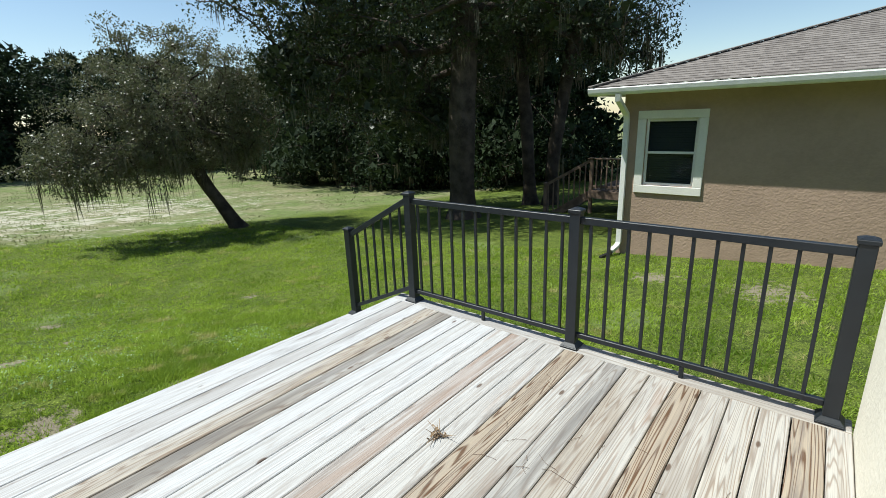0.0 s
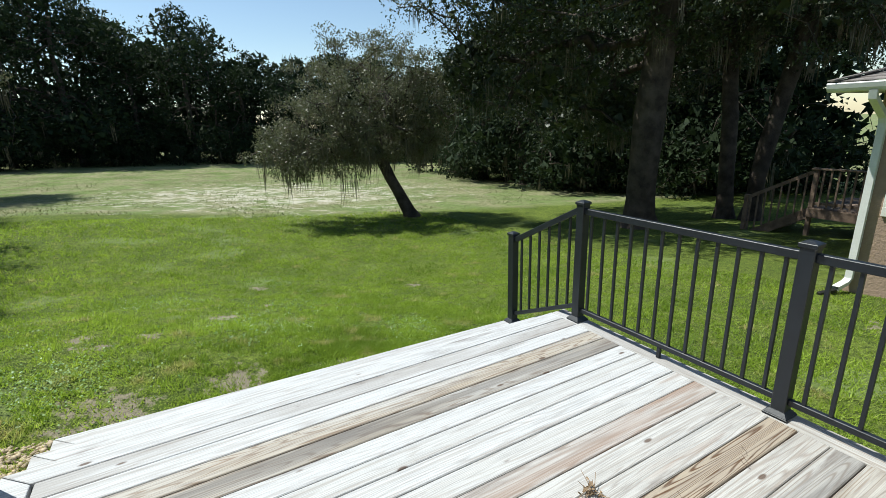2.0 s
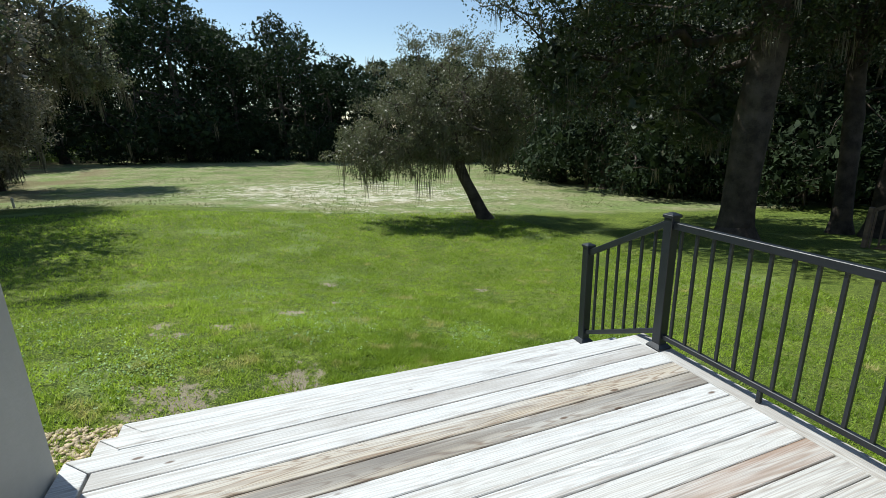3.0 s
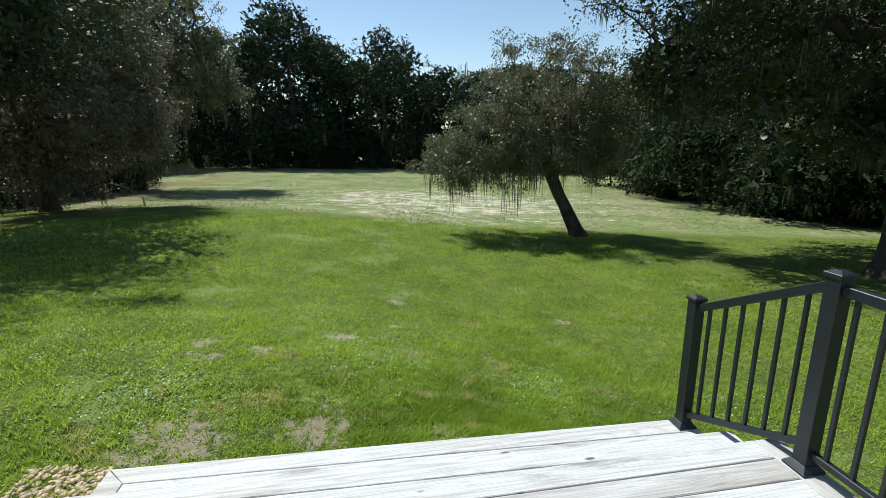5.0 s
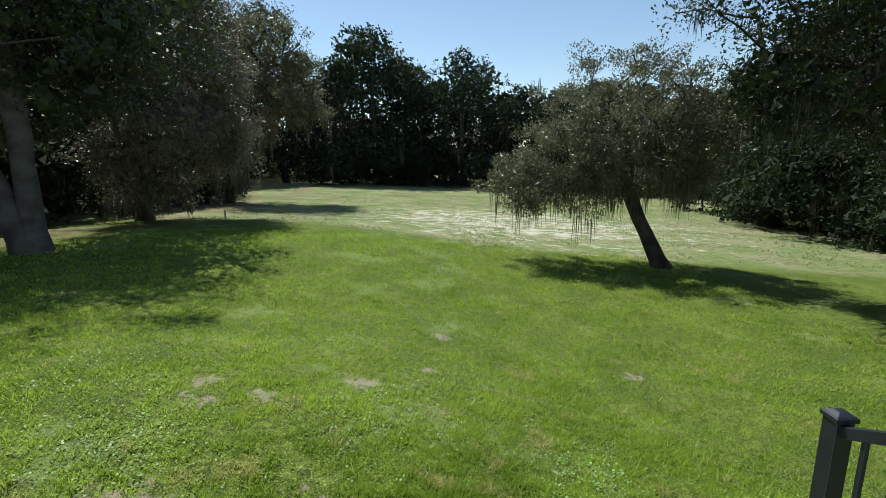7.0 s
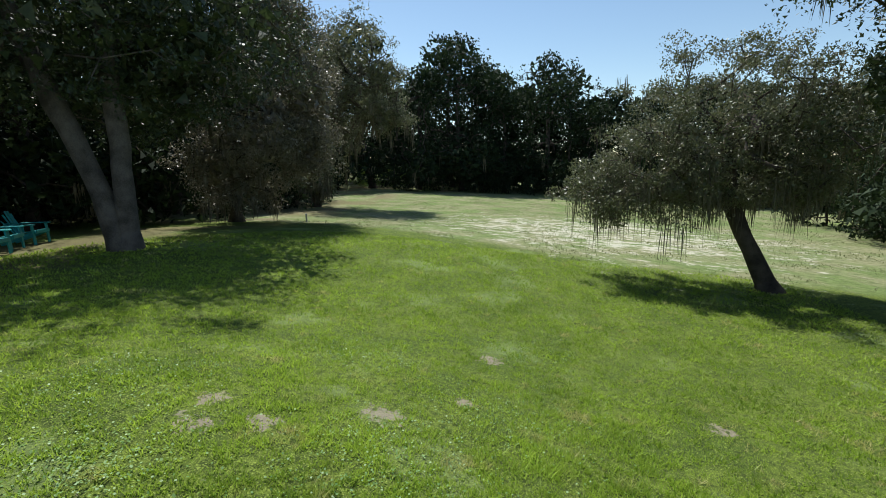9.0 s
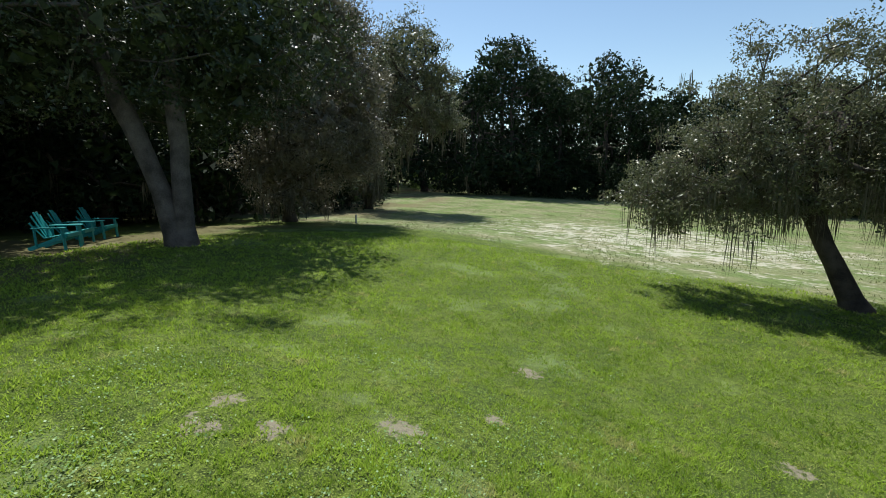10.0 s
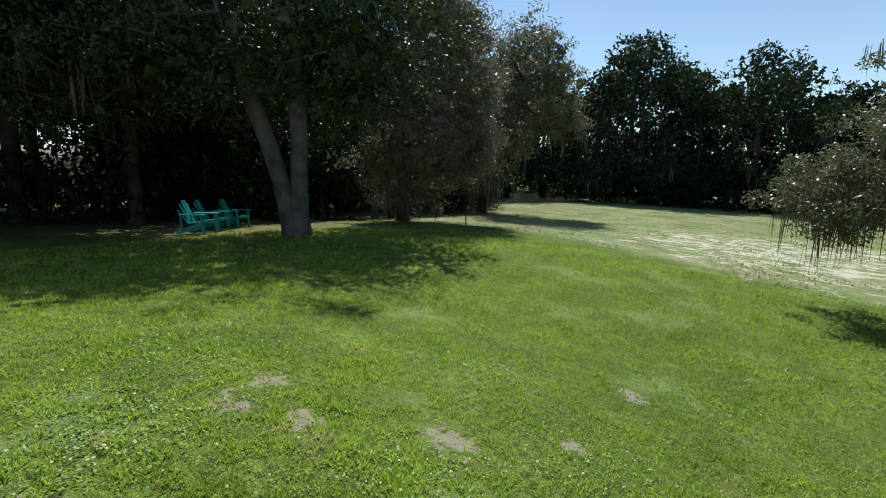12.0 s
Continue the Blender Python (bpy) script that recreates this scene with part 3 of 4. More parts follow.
def back_porch():
    """The small brown wooden porch with steps behind the taupe house."""
    p = empty("porch", (-4.6, 16.5, -2.0))
    x0, x1, y0, y1, top = -5.4, -2.74, 15.6, 18.0, -0.85
    parts = []
    for i in range(17):
        parts.append(box("plank", x0 + i * 0.155, x0 + i * 0.155 + 0.145, y0, y1, top - 0.04, top, OLD_WOOD, 0.004))
    parts.append(box("skirt", x0, x1, y0 - 0.04, y0 - 0.002, top - 0.25, top - 0.02, OLD_WOOD, 0.004))
    for x in (x0 + 0.05, x0 + 1.3, x1 - 0.1):
        parts.append(box("post", x - 0.05, x + 0.05, y0, y0 + 0.1, -2.3, top + 0.95, OLD_WOOD, 0.006))
    parts.append(box("top_rail", x0 - 0.05, x1, y0 - 0.03, y0 + 0.12, top + 0.951, top + 0.99, OLD_WOOD, 0.004))
    parts.append(box("bottom_rail", x0 + 0.1, x1 - 0.15, y0 + 0.03, y0 + 0.07, top + 0.08, top + 0.15, OLD_WOOD, 0.004))
    for i in range(15):
        x = x0 + 0.22 + i * 0.16
        parts.append(box("baluster", x - 0.018, x + 0.018, y0 - 0.006, y0 + 0.03, top + 0.04, top + 0.95, OLD_WOOD))
    for i in range(5):
        x = x0 - 0.28 * (i + 1)
        parts.append(box("tread", x, x + 0.29, y0 + 0.1, y1 - 0.8, top - 0.19 * (i + 1) - 0.04, top - 0.19 * (i + 1), OLD_WOOD, 0.004))
    parts.append(bar("stair_rail", (x0, y0 + 0.05, top + 0.9), (x0 - 1.5, y0 + 0.05, top + 0.05), 0.05, 0.09, OLD_WOOD))
    parts.append(bar("stringer", (x0, y0 + 0.08, top - 0.15), (x0 - 1.5, y0 + 0.08, top - 1.1), 0.04, 0.24, OLD_WOOD))
    parts.append(box("post", x0 - 1.55, x0 - 1.45, y0, y0 + 0.1, -2.5, top + 0.15, OLD_WOOD, 0.006))
    for i in range(8):
        f = (i + 0.7) / 8.4
        x = x0 - 1.5 * f
        parts.append(box("baluster", x - 0.018, x + 0.018, y0 + 0.0, y0 + 0.03, top - 0.9 * f - 0.05, top + 0.9 - 0.85 * f, OLD_WOOD))
    under_thing(p, *parts)
    tagged(p, "brown weathered wooden porch with steps and railing", "porch")


back_porch()


# ---- trees ----
def leaf_quads(rng, centres, radius, each, size, flat=0.7, slender=0.5):
    """Small pointed leaves scattered round each centre."""
    n = len(centres) * each
    c = np.repeat(np.asarray(centres), each, 0)
    r = np.repeat(np.broadcast_to(radius, (len(centres),)), each)[:, None]
    d = rng.normal(0, 1, (n, 3))
    d /= np.linalg.norm(d, axis=1, keepdims=True)
    p = c + d * r * (rng.random((n, 1)) ** 0.45) * np.array([1, 1, flat])
    a = rng.normal(0, 1, (n, 3)) + np.array([0, 0, -0.35])
    a /= np.linalg.norm(a, axis=1, keepdims=True)
    nrm = rng.normal(0, 1, (n, 3)) + np.array([0, 0, 0.9])
    b = np.cross(a, nrm)
    b /= np.linalg.norm(b, axis=1, keepdims=True) + 1e-9
    s = size * rng.uniform(0.6, 1.4, (n, 1))
    a, b = a * s, b * s * slender
    return np.stack([p - a * 0.5, p + b * 0.5 - a * 0.08, p + a * 0.5, p - b * 0.5 - a * 0.08], 1)


def leaf_tris(rng, centres, radius, each, size, flat=0.7, slender=0.7):
    """Three-cornered leaves, as leaf_quads()."""
    q = leaf_quads(rng, centres, radius, each, size, flat, slender)
    return np.stack([q[:, 0], q[:, 1], q[:, 2] * 0.7 + q[:, 3] * 0.3], 1)


def moss_quads(rng, points, each, length, width):
    n = len(points) * each
    p = np.repeat(np.asarray(points), each, 0) + rng.normal(0, 0.09, (n, 3)) * np.array([1, 1, 0.6])
    ang = rng.uniform(0, math.pi, n)
    w = np.stack([np.cos(ang), np.sin(ang), np.zeros(n)], 1) * (width * rng.uniform(0.5, 1.3, (n, 1)))
    ln = np.repeat(length * rng.uniform(0.2, 1.35, (len(points), 1)), each, 0) * rng.uniform(0.5, 1.0, (n, 1))
    down = np.concatenate([rng.normal(0, 0.05, (n, 2)), -np.ones((n, 1))], 1) * ln
    m = p + down * 0.5
    e = p + down
    return np.concatenate([np.stack([p - w * 0.6, p + w * 0.6, m + w, m - w], 1), np.stack([m - w, m + w, e + w * 0.15, e - w * 0.15], 1)])


def crown_points(rng, blobs, n):
    """Places in the shell of a set of ellipsoids (centre, radii), biased outwards and uneven."""
    out = []
    vol = np.array([b[1][0] * b[1][1] * b[1][2] for b in blobs]) ** 0.67
    pick = rng.choice(len(blobs), n, p=vol / vol.sum())
    for i in pick:
        c, r = blobs[i]
        d = rng.normal(0, 1, 3)
        d /= np.linalg.norm(d)
        out.append(np.array(c) + d * np.array(r) * rng.uniform(0.35, 1.0) ** 0.6 * rng.uniform(0.82, 1.12))
    return np.array(out)


def limbs(rng, trunks, clumps, r0):
    """Tapered limbs from the trunk to every clump. trunks: lists of points. Returns nodes, parents, radii."""
    nodes, parent = [], []
    for tr in trunks:
        pts = [Vector(p) for p in tr]
        prev = -1
        for a, b in zip(pts, pts[1:]):
            k = max(2, int((b - a).length / 0.45))
            for j in range(k):
                if prev >= 0 and j == 0:
                    continue
                nodes.append(np.array(a.lerp(b, j / k)) + rng.normal(0, 0.015, 3))
                parent.append(prev)
                prev = len(nodes) - 1
        nodes.append(np.array(pts[-1]))
        parent.append(prev)
    total0 = len(nodes)
    usable = [i for i in range(total0) if nodes[i][2] - nodes[0][2] > 0.45 * (max(t[-1][2] for t in trunks) - nodes[0][2])]
    top = np.mean([np.array(t[-1]) for t in trunks], 0)
    order = np.argsort(np.linalg.norm(clumps - top, axis=1))
    ends = []
    for ci in order:
        c = clumps[ci]
        arr = np.array([nodes[i] for i in usable])
        dist = np.linalg.norm(arr - c, axis=1) + 0.35 * np.maximum(0, arr[:, 2] - c[2])
        best = usable[int(np.argmin(dist))]
        a = nodes[best]
        ln = np.linalg.norm(c - a)
        k = max(1, int(ln / 0.6))
        prev = best
        for j in range(1, k + 1):
            f = j / k
            q = a + (c - a) * f + np.array([0, 0, 0.12 * ln * math.sin(math.pi * f)]) + rng.normal(0, 0.07, 3) * (j < k)
            nodes.append(q)
            parent.append(prev)
            prev = len(nodes) - 1
            usable.append(prev)
        ends.append(prev)
    count = np.zeros(len(nodes))
    for e in ends:
        count[e] += 1
    for i in range(len(nodes) - 1, -1, -1):
        if parent[i] >= 0:
            count[parent[i]] += count[i]
    root = max(count[i] for i in range(len(nodes)) if parent[i] < 0)
    rad = np.maximum(0.011, r0 * (np.maximum(count, 0.3) / root) ** 0.5)
    for i in range(total0):
        if parent[i] >= 0:
            rad[i] = max(rad[i], rad[parent[i]] * 0.93)
    return nodes, parent, rad


def limb_mesh(name, nodes, parent, rad, material, rng, flare=1.0):
    verts, faces = [], []
    base_z = min(n[2] for n in nodes)
    for i, p in enumerate(parent):
        if p < 0:
            continue
        a, b = Vector(nodes[p]), Vector(nodes[i])
        d = b - a
        if d.length < 1e-4:
            continue
        ra, rb = min(rad[p], rad[i] * 1.25), rad[i]
        sides = 10 if rb > 0.12 else (6 if rb > 0.05 else 3)
        u = d.normalized().orthogonal().normalized()
        v = d.normalized().cross(u)
        # joints overlap a little
        a2, b2 = a - d * 0.06, b + d * 0.06
        s = len(verts)
        for q, r in ((a2, ra), (b2, rb)):
            k = 1 + 0.75 * flare * math.exp(-max(0, q.z - base_z) / 0.28) if rb > 0.1 else 1
            for j in range(sides):
                t = 2 * math.pi * j / sides
                wob = 1 + 0.13 * noise.noise(Vector((math.cos(t) * 1.5, math.sin(t) * 1.5, q.z * 1.3 + q.x)))
                w = q + (u * math.cos(t) + v * math.sin(t)) * r * k * wob
                verts.append((w.x, w.y, w.z))
        for j in range(sides):
            j2 = (j + 1) % sides
            faces.append((s + j, s + j2, s + sides + j2, s + sides + j))
    me = bpy.data.meshes.new(name)
    me.from_pydata(verts, [], faces)
    me.materials.append(material)
    me.shade_smooth()
    return me


def crown_core(rng, blobs, reach, n, size, material):
    """The dense inner twigs and leaves of a crown: broad sprays well inside the outer leaves."""
    pts = []
    for c, r in blobs:
        d = rng.normal(0, 1, (n, 3))
        d /= np.linalg.norm(d, axis=1, keepdims=True)
        pts.append(np.array(c) + d * np.array(r) * reach * rng.random((n, 1)) ** 0.4)
    return tri_mesh("inner_foliage", leaf_tris(rng, np.concatenate(pts), 0.05, 1, size, 1.0, 0.9), material)


def make_tree(base, trunks, blobs, clumps, each, leaf, radius, r0, leaf_mat, bark, seed, moss=0, moss_len=0.8, label="", flat=0.7, group="", name="tree", flare=1.0, low_moss=True, core=0.0, moss_width=0.028, inner=260, inner_size=0.5):
    """A tree: tapered trunk with limbs, a crown of small leaves in uneven clumps, hanging moss."""
    rng = np.random.default_rng(seed)
    b = np.array(base)
    c = crown_points(rng, blobs, clumps)
    nodes, parent, rad = limbs(rng, trunks, c[::2] if group == "woodland trees" else c, r0)
    t = empty(name, base)
    rel = [np.array(n) for n in nodes]
    trunk = new("trunk", limb_mesh("trunk", rel, parent, rad, bark, rng, flare))
    rs = radius * rng.uniform(0.6, 1.35, clumps)
    crown = tagged(new("foliage", tri_mesh("foliage", leaf_tris(rng, c, rs, each, leaf, flat), leaf_mat)), kind="stuff")
    parts = [trunk, crown]
    if core:
        parts.append(tagged(new("inner_foliage", crown_core(rng, blobs, core, inner, inner_size, leaf_mat)), kind="stuff"))
    if moss:
        pick = c[np.argsort(c[:, 2] + rng.normal(0, 1.7, clumps))[:moss]] if low_moss else c[rng.choice(clumps, moss)]
        m = moss_quads(rng, pick + rng.normal(0, 0.15, pick.shape), 11, moss_len, moss_width)
        parts.append(tagged(new("hanging_moss", quad_mesh("hanging_moss", m, MOSS)), "grey-brown hanging moss", kind="stuff"))
    for p in parts:
        p.parent = t
        p.location = -b
    tagged(t, label, "tree", group)
    return t


def ground_point(x, y, down=0.12):
    return (x, y, gz(x, y) - down)


# the small leaning oak in the meadow's edge
B1 = ground_point(-15.7, 9.45)
make_tree(B1, [[B1, (-15.8, 9.1, B1[2] + 0.8), (-16.0, 8.5, B1[2] + 2.0), (-16.1, 8.15, B1[2] + 3.1), (-16.1, 8.3, B1[2] + 4.6)]],
          [((-16.1, 8.2, 2.9), (2.4, 2.6, 1.9)), ((-16.0, 6.3, 1.4), (2.0, 2.0, 1.1)), ((-16.0, 9.9, 2.2), (2.0, 1.5, 1.8)), ((-15.9, 4.9, 0.7), (1.4, 1.1, 0.8)), ((-16.2, 8.3, 1.0), (2.2, 2.5, 0.8)), ((-15.9, 6.2, 0.35), (1.7, 2.0, 0.7)), ((-16.2, 10.0, 0.7), (1.6, 1.1, 0.9))],
          500, 180, 0.09, 0.42, 0.21, LEAF_SMALL, BARK, 11, 260, 1.0, "leaning small oak with grey-green leaves and hanging moss", moss_width=0.010)

# the great mossy oak
B2 = ground_point(-9.1, 14.0)
make_tree(B2, [[B2, (-9.1, 14.0, B2[2] + 2.5), (-9.0, 14.1, B2[2] + 5.5), (-8.8, 14.2, B2[2] + 8.5)]],
          [((-9.3, 14.0, 8.0), (6.2, 6.2, 4.8)), ((-12.8, 11.8, 5.2), (2.8, 2.8, 2.8)), ((-14.0, 14.0, 4.5), (3.0, 3.0, 2.8)), ((-10.0, 11.0, 6.0), (3.6, 3.0, 2.6)), ((-5.5, 15.0, 5.0), (2.6, 3.0, 2.4)), ((-11.5, 17.0, 4.0), (3.6, 3.0, 2.6)), ((-9.5, 13.5, 5.0), (4.5, 3.5, 2.0)), ((-12.9, 9.7, 6.2), (2.5, 2.3, 2.6)), ((-13.2, 10.6, 3.0), (1.5, 1.3, 1.8)), ((-12.0, 13.0, 2.6), (2.5, 2.0, 1.3)), ((-13.6, 15.6, 1.7), (2.3, 2.3, 1.6)), ((-11.4, 15.5, 1.6), (1.4, 1.6, 1.3))],
          640, 150, 0.13, 0.72, 0.42, LEAF, BARK, 12, 120, 0.8, "great dark live oak draped with hanging moss", core=0.66, moss_width=0.012, inner=260, inner_size=0.4)

# two slim oaks behind it
for k, (x, y, lean) in enumerate(((-8.5, 17.6, -0.4), (-7.75, 17.7, 0.25))):
    b = ground_point(x, y)
    make_tree(b, [[b, (x + lean * 0.3, y, b[2] + 2.0), (x + lean * 1.4, y + 0.3, b[2] + 4.5), (x + lean * 2.5, y + 0.5, b[2] + 6.5)]],
              [((x + lean * 3, y + 0.6, 6.2), (3.2, 3.4, 3.0)), ((x + lean * 6, y + 1.0, 4.4), (2.4, 2.6, 2.0))],
              170, 130, 0.14, 0.7, 0.24, LEAF, BARK, 30 + k, 50, 1.0, "slim dark oak behind the great oak", group="slim oaks")

# the two-stemmed oak by the chairs
B3 = ground_point(-12.1, -6.85)
make_tree(B3, [[B3, (-12.15, -6.85, B3[2] + 1.2), (-12.25, -6.9, B3[2] + 3.2), (-12.3, -7.0, B3[2] + 6.0), (-12.2, -7.2, B3[2] + 8.5)],
               [(B3[0] + 0.08, B3[1] - 0.12, B3[2]), (-11.92, -7.15, B3[2] + 1.0), (-11.75, -7.5, B3[2] + 2.6), (-11.4, -8.1, B3[2] + 4.6), (-11.0, -8.7, B3[2] + 7.0)]],
          [((-13.0, -8.2, 7.6), (4.6, 4.2, 4.2)), ((-10.2, -10.4, 6.2), (3.8, 3.6, 3.0)), ((-14.8, -5.9, 5.2), (3.0, 2.6, 2.6)), ((-13.2, -6.2, 4.8), (3.0, 1.9, 1.9)), ((-11.0, -8.5, 4.3), (4.2, 3.4, 1.8)), ((-13.8, -7.6, 3.4), (2.6, 2.2, 1.5)), ((-9.0, -11.0, 4.0), (3.0, 2.4, 2.2)), ((-9.3, -7.4, 6.9), (2.6, 2.3, 1.7)), ((-7.3, -8.6, 6.8), (2.6, 2.6, 1.7))],
          640, 130, 0.135, 0.74, 0.24, LEAF, GREYBARK, 13, 14, 0.8, "two-stemmed grey oak with a dark crown", low_moss=False, core=0.8, inner=420, inner_size=0.42)

# the drooping brownish oak further off
B4 = ground_point(-21.5, -10.5)
make_tree(B4, [[B4, (-21.3, -10.3, B4[2] + 2.5), (-20.8, -9.8, B4[2] + 5.0), (-20.5, -9.5, B4[2] + 7.0)]],
          [((-20.5, -9.0, 5.6), (3.6, 3.2, 3.6)), ((-18.8, -7.4, 3.0), (2.3, 2.0, 2.8)), ((-21.5, -7.0, 3.4), (2.6, 2.0, 2.4)), ((-18.5, -8.8, 1.6), (1.6, 1.6, 1.6)), ((-22.5, -10.5, 3.0), (3.0, 2.5, 2.5)), ((-20.0, -7.5, 7.5), (2.4, 2.0, 2.0)), ((-21.3, -6.5, 4.4), (2.0, 1.7, 2.6)), ((-20.6, -7.0, 6.9), (2.2, 1.9, 2.2)), ((-21.2, -6.8, 1.9), (1.5, 1.4, 1.6)), ((-20.2, -9.2, 9.6), (3.4, 2.8, 2.6)), ((-20.6, -9.2, 0.5), (1.9, 2.0, 1.3))],
          540, 130, 0.13, 0.6, 0.26, LEAF_BROWN, BARK, 14, 90, 0.8, "drooping brownish oak with hanging moss", core=0.6, inner=300, inner_size=0.4)

# the greyer oak behind it
B5 = ground_point(-33.6, -12.6)
make_tree(B5, [[B5, (-33.7, -12.3, B5[2] + 2.5), (-34.0, -11.0, B5[2] + 6.0), (-34.4, -9.5, B5[2] + 9.0)]],
          [((-33.9, -9.0, 9.4), (3.0, 2.4, 2.2)), ((-34.6, -8.9, 6.2), (3.0, 2.9, 2.2)), ((-34.2, -11.2, 3.2), (2.8, 2.0, 2.6)), ((-35.2, -7.3, 4.6), (2.0, 1.7, 1.3)), ((-33.0, -12.4, 0.4), (2.2, 1.9, 1.7)), ((-34.4, -7.4, 7.6), (2.0, 1.6, 1.4)), ((-33.3, -11.5, 8.0), (3.0, 2.4, 2.6))],
          300, 110, 0.17, 0.75, 0.28, LEAF_SMALL, BARK, 15, 120, 1.5, "greyish oak with hanging moss at the meadow's side", core=0.6, inner=220, inner_size=0.5, moss_width=0.03)


# ---- the woods around ----
def wood_tree(k, h, r, cut, clumps, each, leaf, spread):
    rng2 = random.Random(k)
    low = h * cut
    blobs = [((0, 0, (h + low) / 2 + 0.2), (r * 0.85, r * 0.85, (h - low) / 2)), ((r * 0.55, 0.2, low + 1.8), (r * 0.65, r * 0.65, 2.2)), ((-r * 0.45, r * 0.4, low + 2.4), (r * 0.65, r * 0.65, 2.4)),
             ((-0.3, -r * 0.6, low + 1.6), (r * 0.6, r * 0.6, 2.0)), ((0.4, 0.5, h - 1.6), (r * 0.5, r * 0.5, 1.8)), ((-r * 0.4, -r * 0.3, h * 0.68), (r * 0.6, r * 0.6, 1.9))]
    return make_tree((0.0, 0.0, 0.0), [[(0, 0, -0.2), (0.1, 0.1, low + 0.6), (rng2.uniform(-0.4, 0.4), 0.3, h * 0.6), (0.2, 0.0, h * 0.78)]], blobs, clumps, each, leaf, spread, 0.24, LEAF_WOOD_SHADE, BARK, 50 + k, 10, 1.3,
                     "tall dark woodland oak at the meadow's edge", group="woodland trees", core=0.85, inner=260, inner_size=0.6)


def plant_woods():
    # far trees carry fewer, broader sprays; the nearer ones finer leaves
    far_kinds = [wood_tree(0, 13.5, 4.8, 0.06, 230, 23, 0.38, 0.95), wood_tree(1, 12.0, 4.6, 0.04, 230, 23, 0.38, 0.95), wood_tree(2, 14.0, 5.2, 0.06, 240, 23, 0.38, 1.0)]
    near_kinds = [wood_tree(3, 12.5, 4.0, 0.06, 200, 31, 0.25, 0.85), wood_tree(4, 11.0, 3.8, 0.08, 200, 31, 0.25, 0.85)]
    open_kinds = [wood_tree(5, 13.0, 4.4, 0.33, 190, 31, 0.25, 0.85)]
    rng = random.Random(21)
    spots = []
    # far edge of the meadow, two rows
    y = -32.0
    while y < 36:
        bend = 0.012 * (y - 6) ** 2 * (1 if y > 6 else 0.4)
        tall = 1.36 if y < -2 else (1.0 if y < 7 else 0.92)
        if not -21.0 < y < -14.0:
            spots.append((-60 + rng.uniform(-1.5, 1.5) + bend, y, 0, tall))
        spots.append((-68 - 9 * (-25.0 < y + 2.8 < -13.0) + rng.uniform(-2, 2) + bend, y + 2.8, 0, tall * 1.1))
        y += 5.2
    # along the slope's foot
    for k in range(6):
        f = k / 5
        spots.append((-43 + 29 * f + rng.uniform(-1, 1), 35 - 7 * f * (2 - f) + rng.uniform(-1, 1), 0, 1.05))
    for x, y in ((-33, 27.5), (-27.5, 25.5), (-22, 25.0), (-17, 24.8), (-12.5, 24.5)):
        spots.append((x, y, 1, 1.0))
    for x, y in ((-36, 25.0), (-30, 22.8), (-24.5, 22.2), (-19.5, 22.0), (-15, 28.0), (-21, 29.5)):
        spots.append((x, y, 1, 0.95))
    # the shady side by the chairs
    for x, y in ((-48, -26), (-43, -22.5), (-38, -20), (-33, -25), (-27, -24), (-21, -25), ):
        spots.append((x, y, 0, 1.25))
    for x, y in ((-3.6, -20.5), (-17.5, -20.5), (-31.5, -16.5), (-26, -17.5), (-20.5, -16.5), (-16.5, -15.8)):
        spots.append((x, y, 1, 1.0))
    for x, y in ((-11.5, -15.0), (-6.0, -15.5), (-1.0, -17.0), (-8.5, -22.0), (-3.0, -24.0), (-14.5, -21.5), (-6.8, -12.3), (-12.5, -27.5), (-5.5, -28.5), (1.0, -26.5), (-8.8, -17.2), (-3.2, -14.2), (-13.2, -18.6)):
        spots.append((x, y, 2, 1.0))
    used = set()
    for x, y, near, size in spots:
        kinds = (far_kinds, near_kinds, open_kinds)[near]
        t = kinds[rng.randrange(len(kinds))]
        s = size * rng.uniform(0.9, 1.1)
        m = pose(x, y, gz(x, y) - 0.1, 0, 0, rng.uniform(0, 360))
        if t.name not in used:
            used.add(t.name)
            t.matrix_basis = m
        else:
            o = copy_thing(t, m)
            o.scale = (s, s, s * rng.uniform(0.92, 1.08))


plant_woods()


def deep_woods(line, thick, tops, clumps, seed):
    """The depth of the woods behind the first trees: a long mass of foliage with an uneven top."""
    rng = np.random.default_rng(seed)
    f = rng.random(clumps) * (len(line) - 1)
    i = np.minimum(f.astype(int), len(line) - 2)
    line, tops = np.array(line, float), np.array(tops, float)
    k = (f - i)[:, None]
    xy = line[i] * (1 - k) + line[i + 1] * k + rng.normal(0, thick, (clumps, 2))
    top = tops[i] * (1 - k[:, 0]) + tops[i + 1] * k[:, 0]
    lump = np.array([noise.noise(Vector((x * 0.22, y * 0.22, seed))) + 0.5 * noise.noise(Vector((x * 0.6, y * 0.6, seed))) for x, y in xy])
    z = ground_z(xy[:, 0], xy[:, 1]) + rng.random(clumps) ** 1.1 * top * (0.95 + 0.22 * lump)
    c = np.concatenate([xy, z[:, None]], 1)
    me = tri_mesh("woods", leaf_tris(rng, c, 0.9, 17, 0.8, 0.7, 0.9), LEAF_WOOD_SHADE)
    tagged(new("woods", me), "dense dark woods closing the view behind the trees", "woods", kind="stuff")


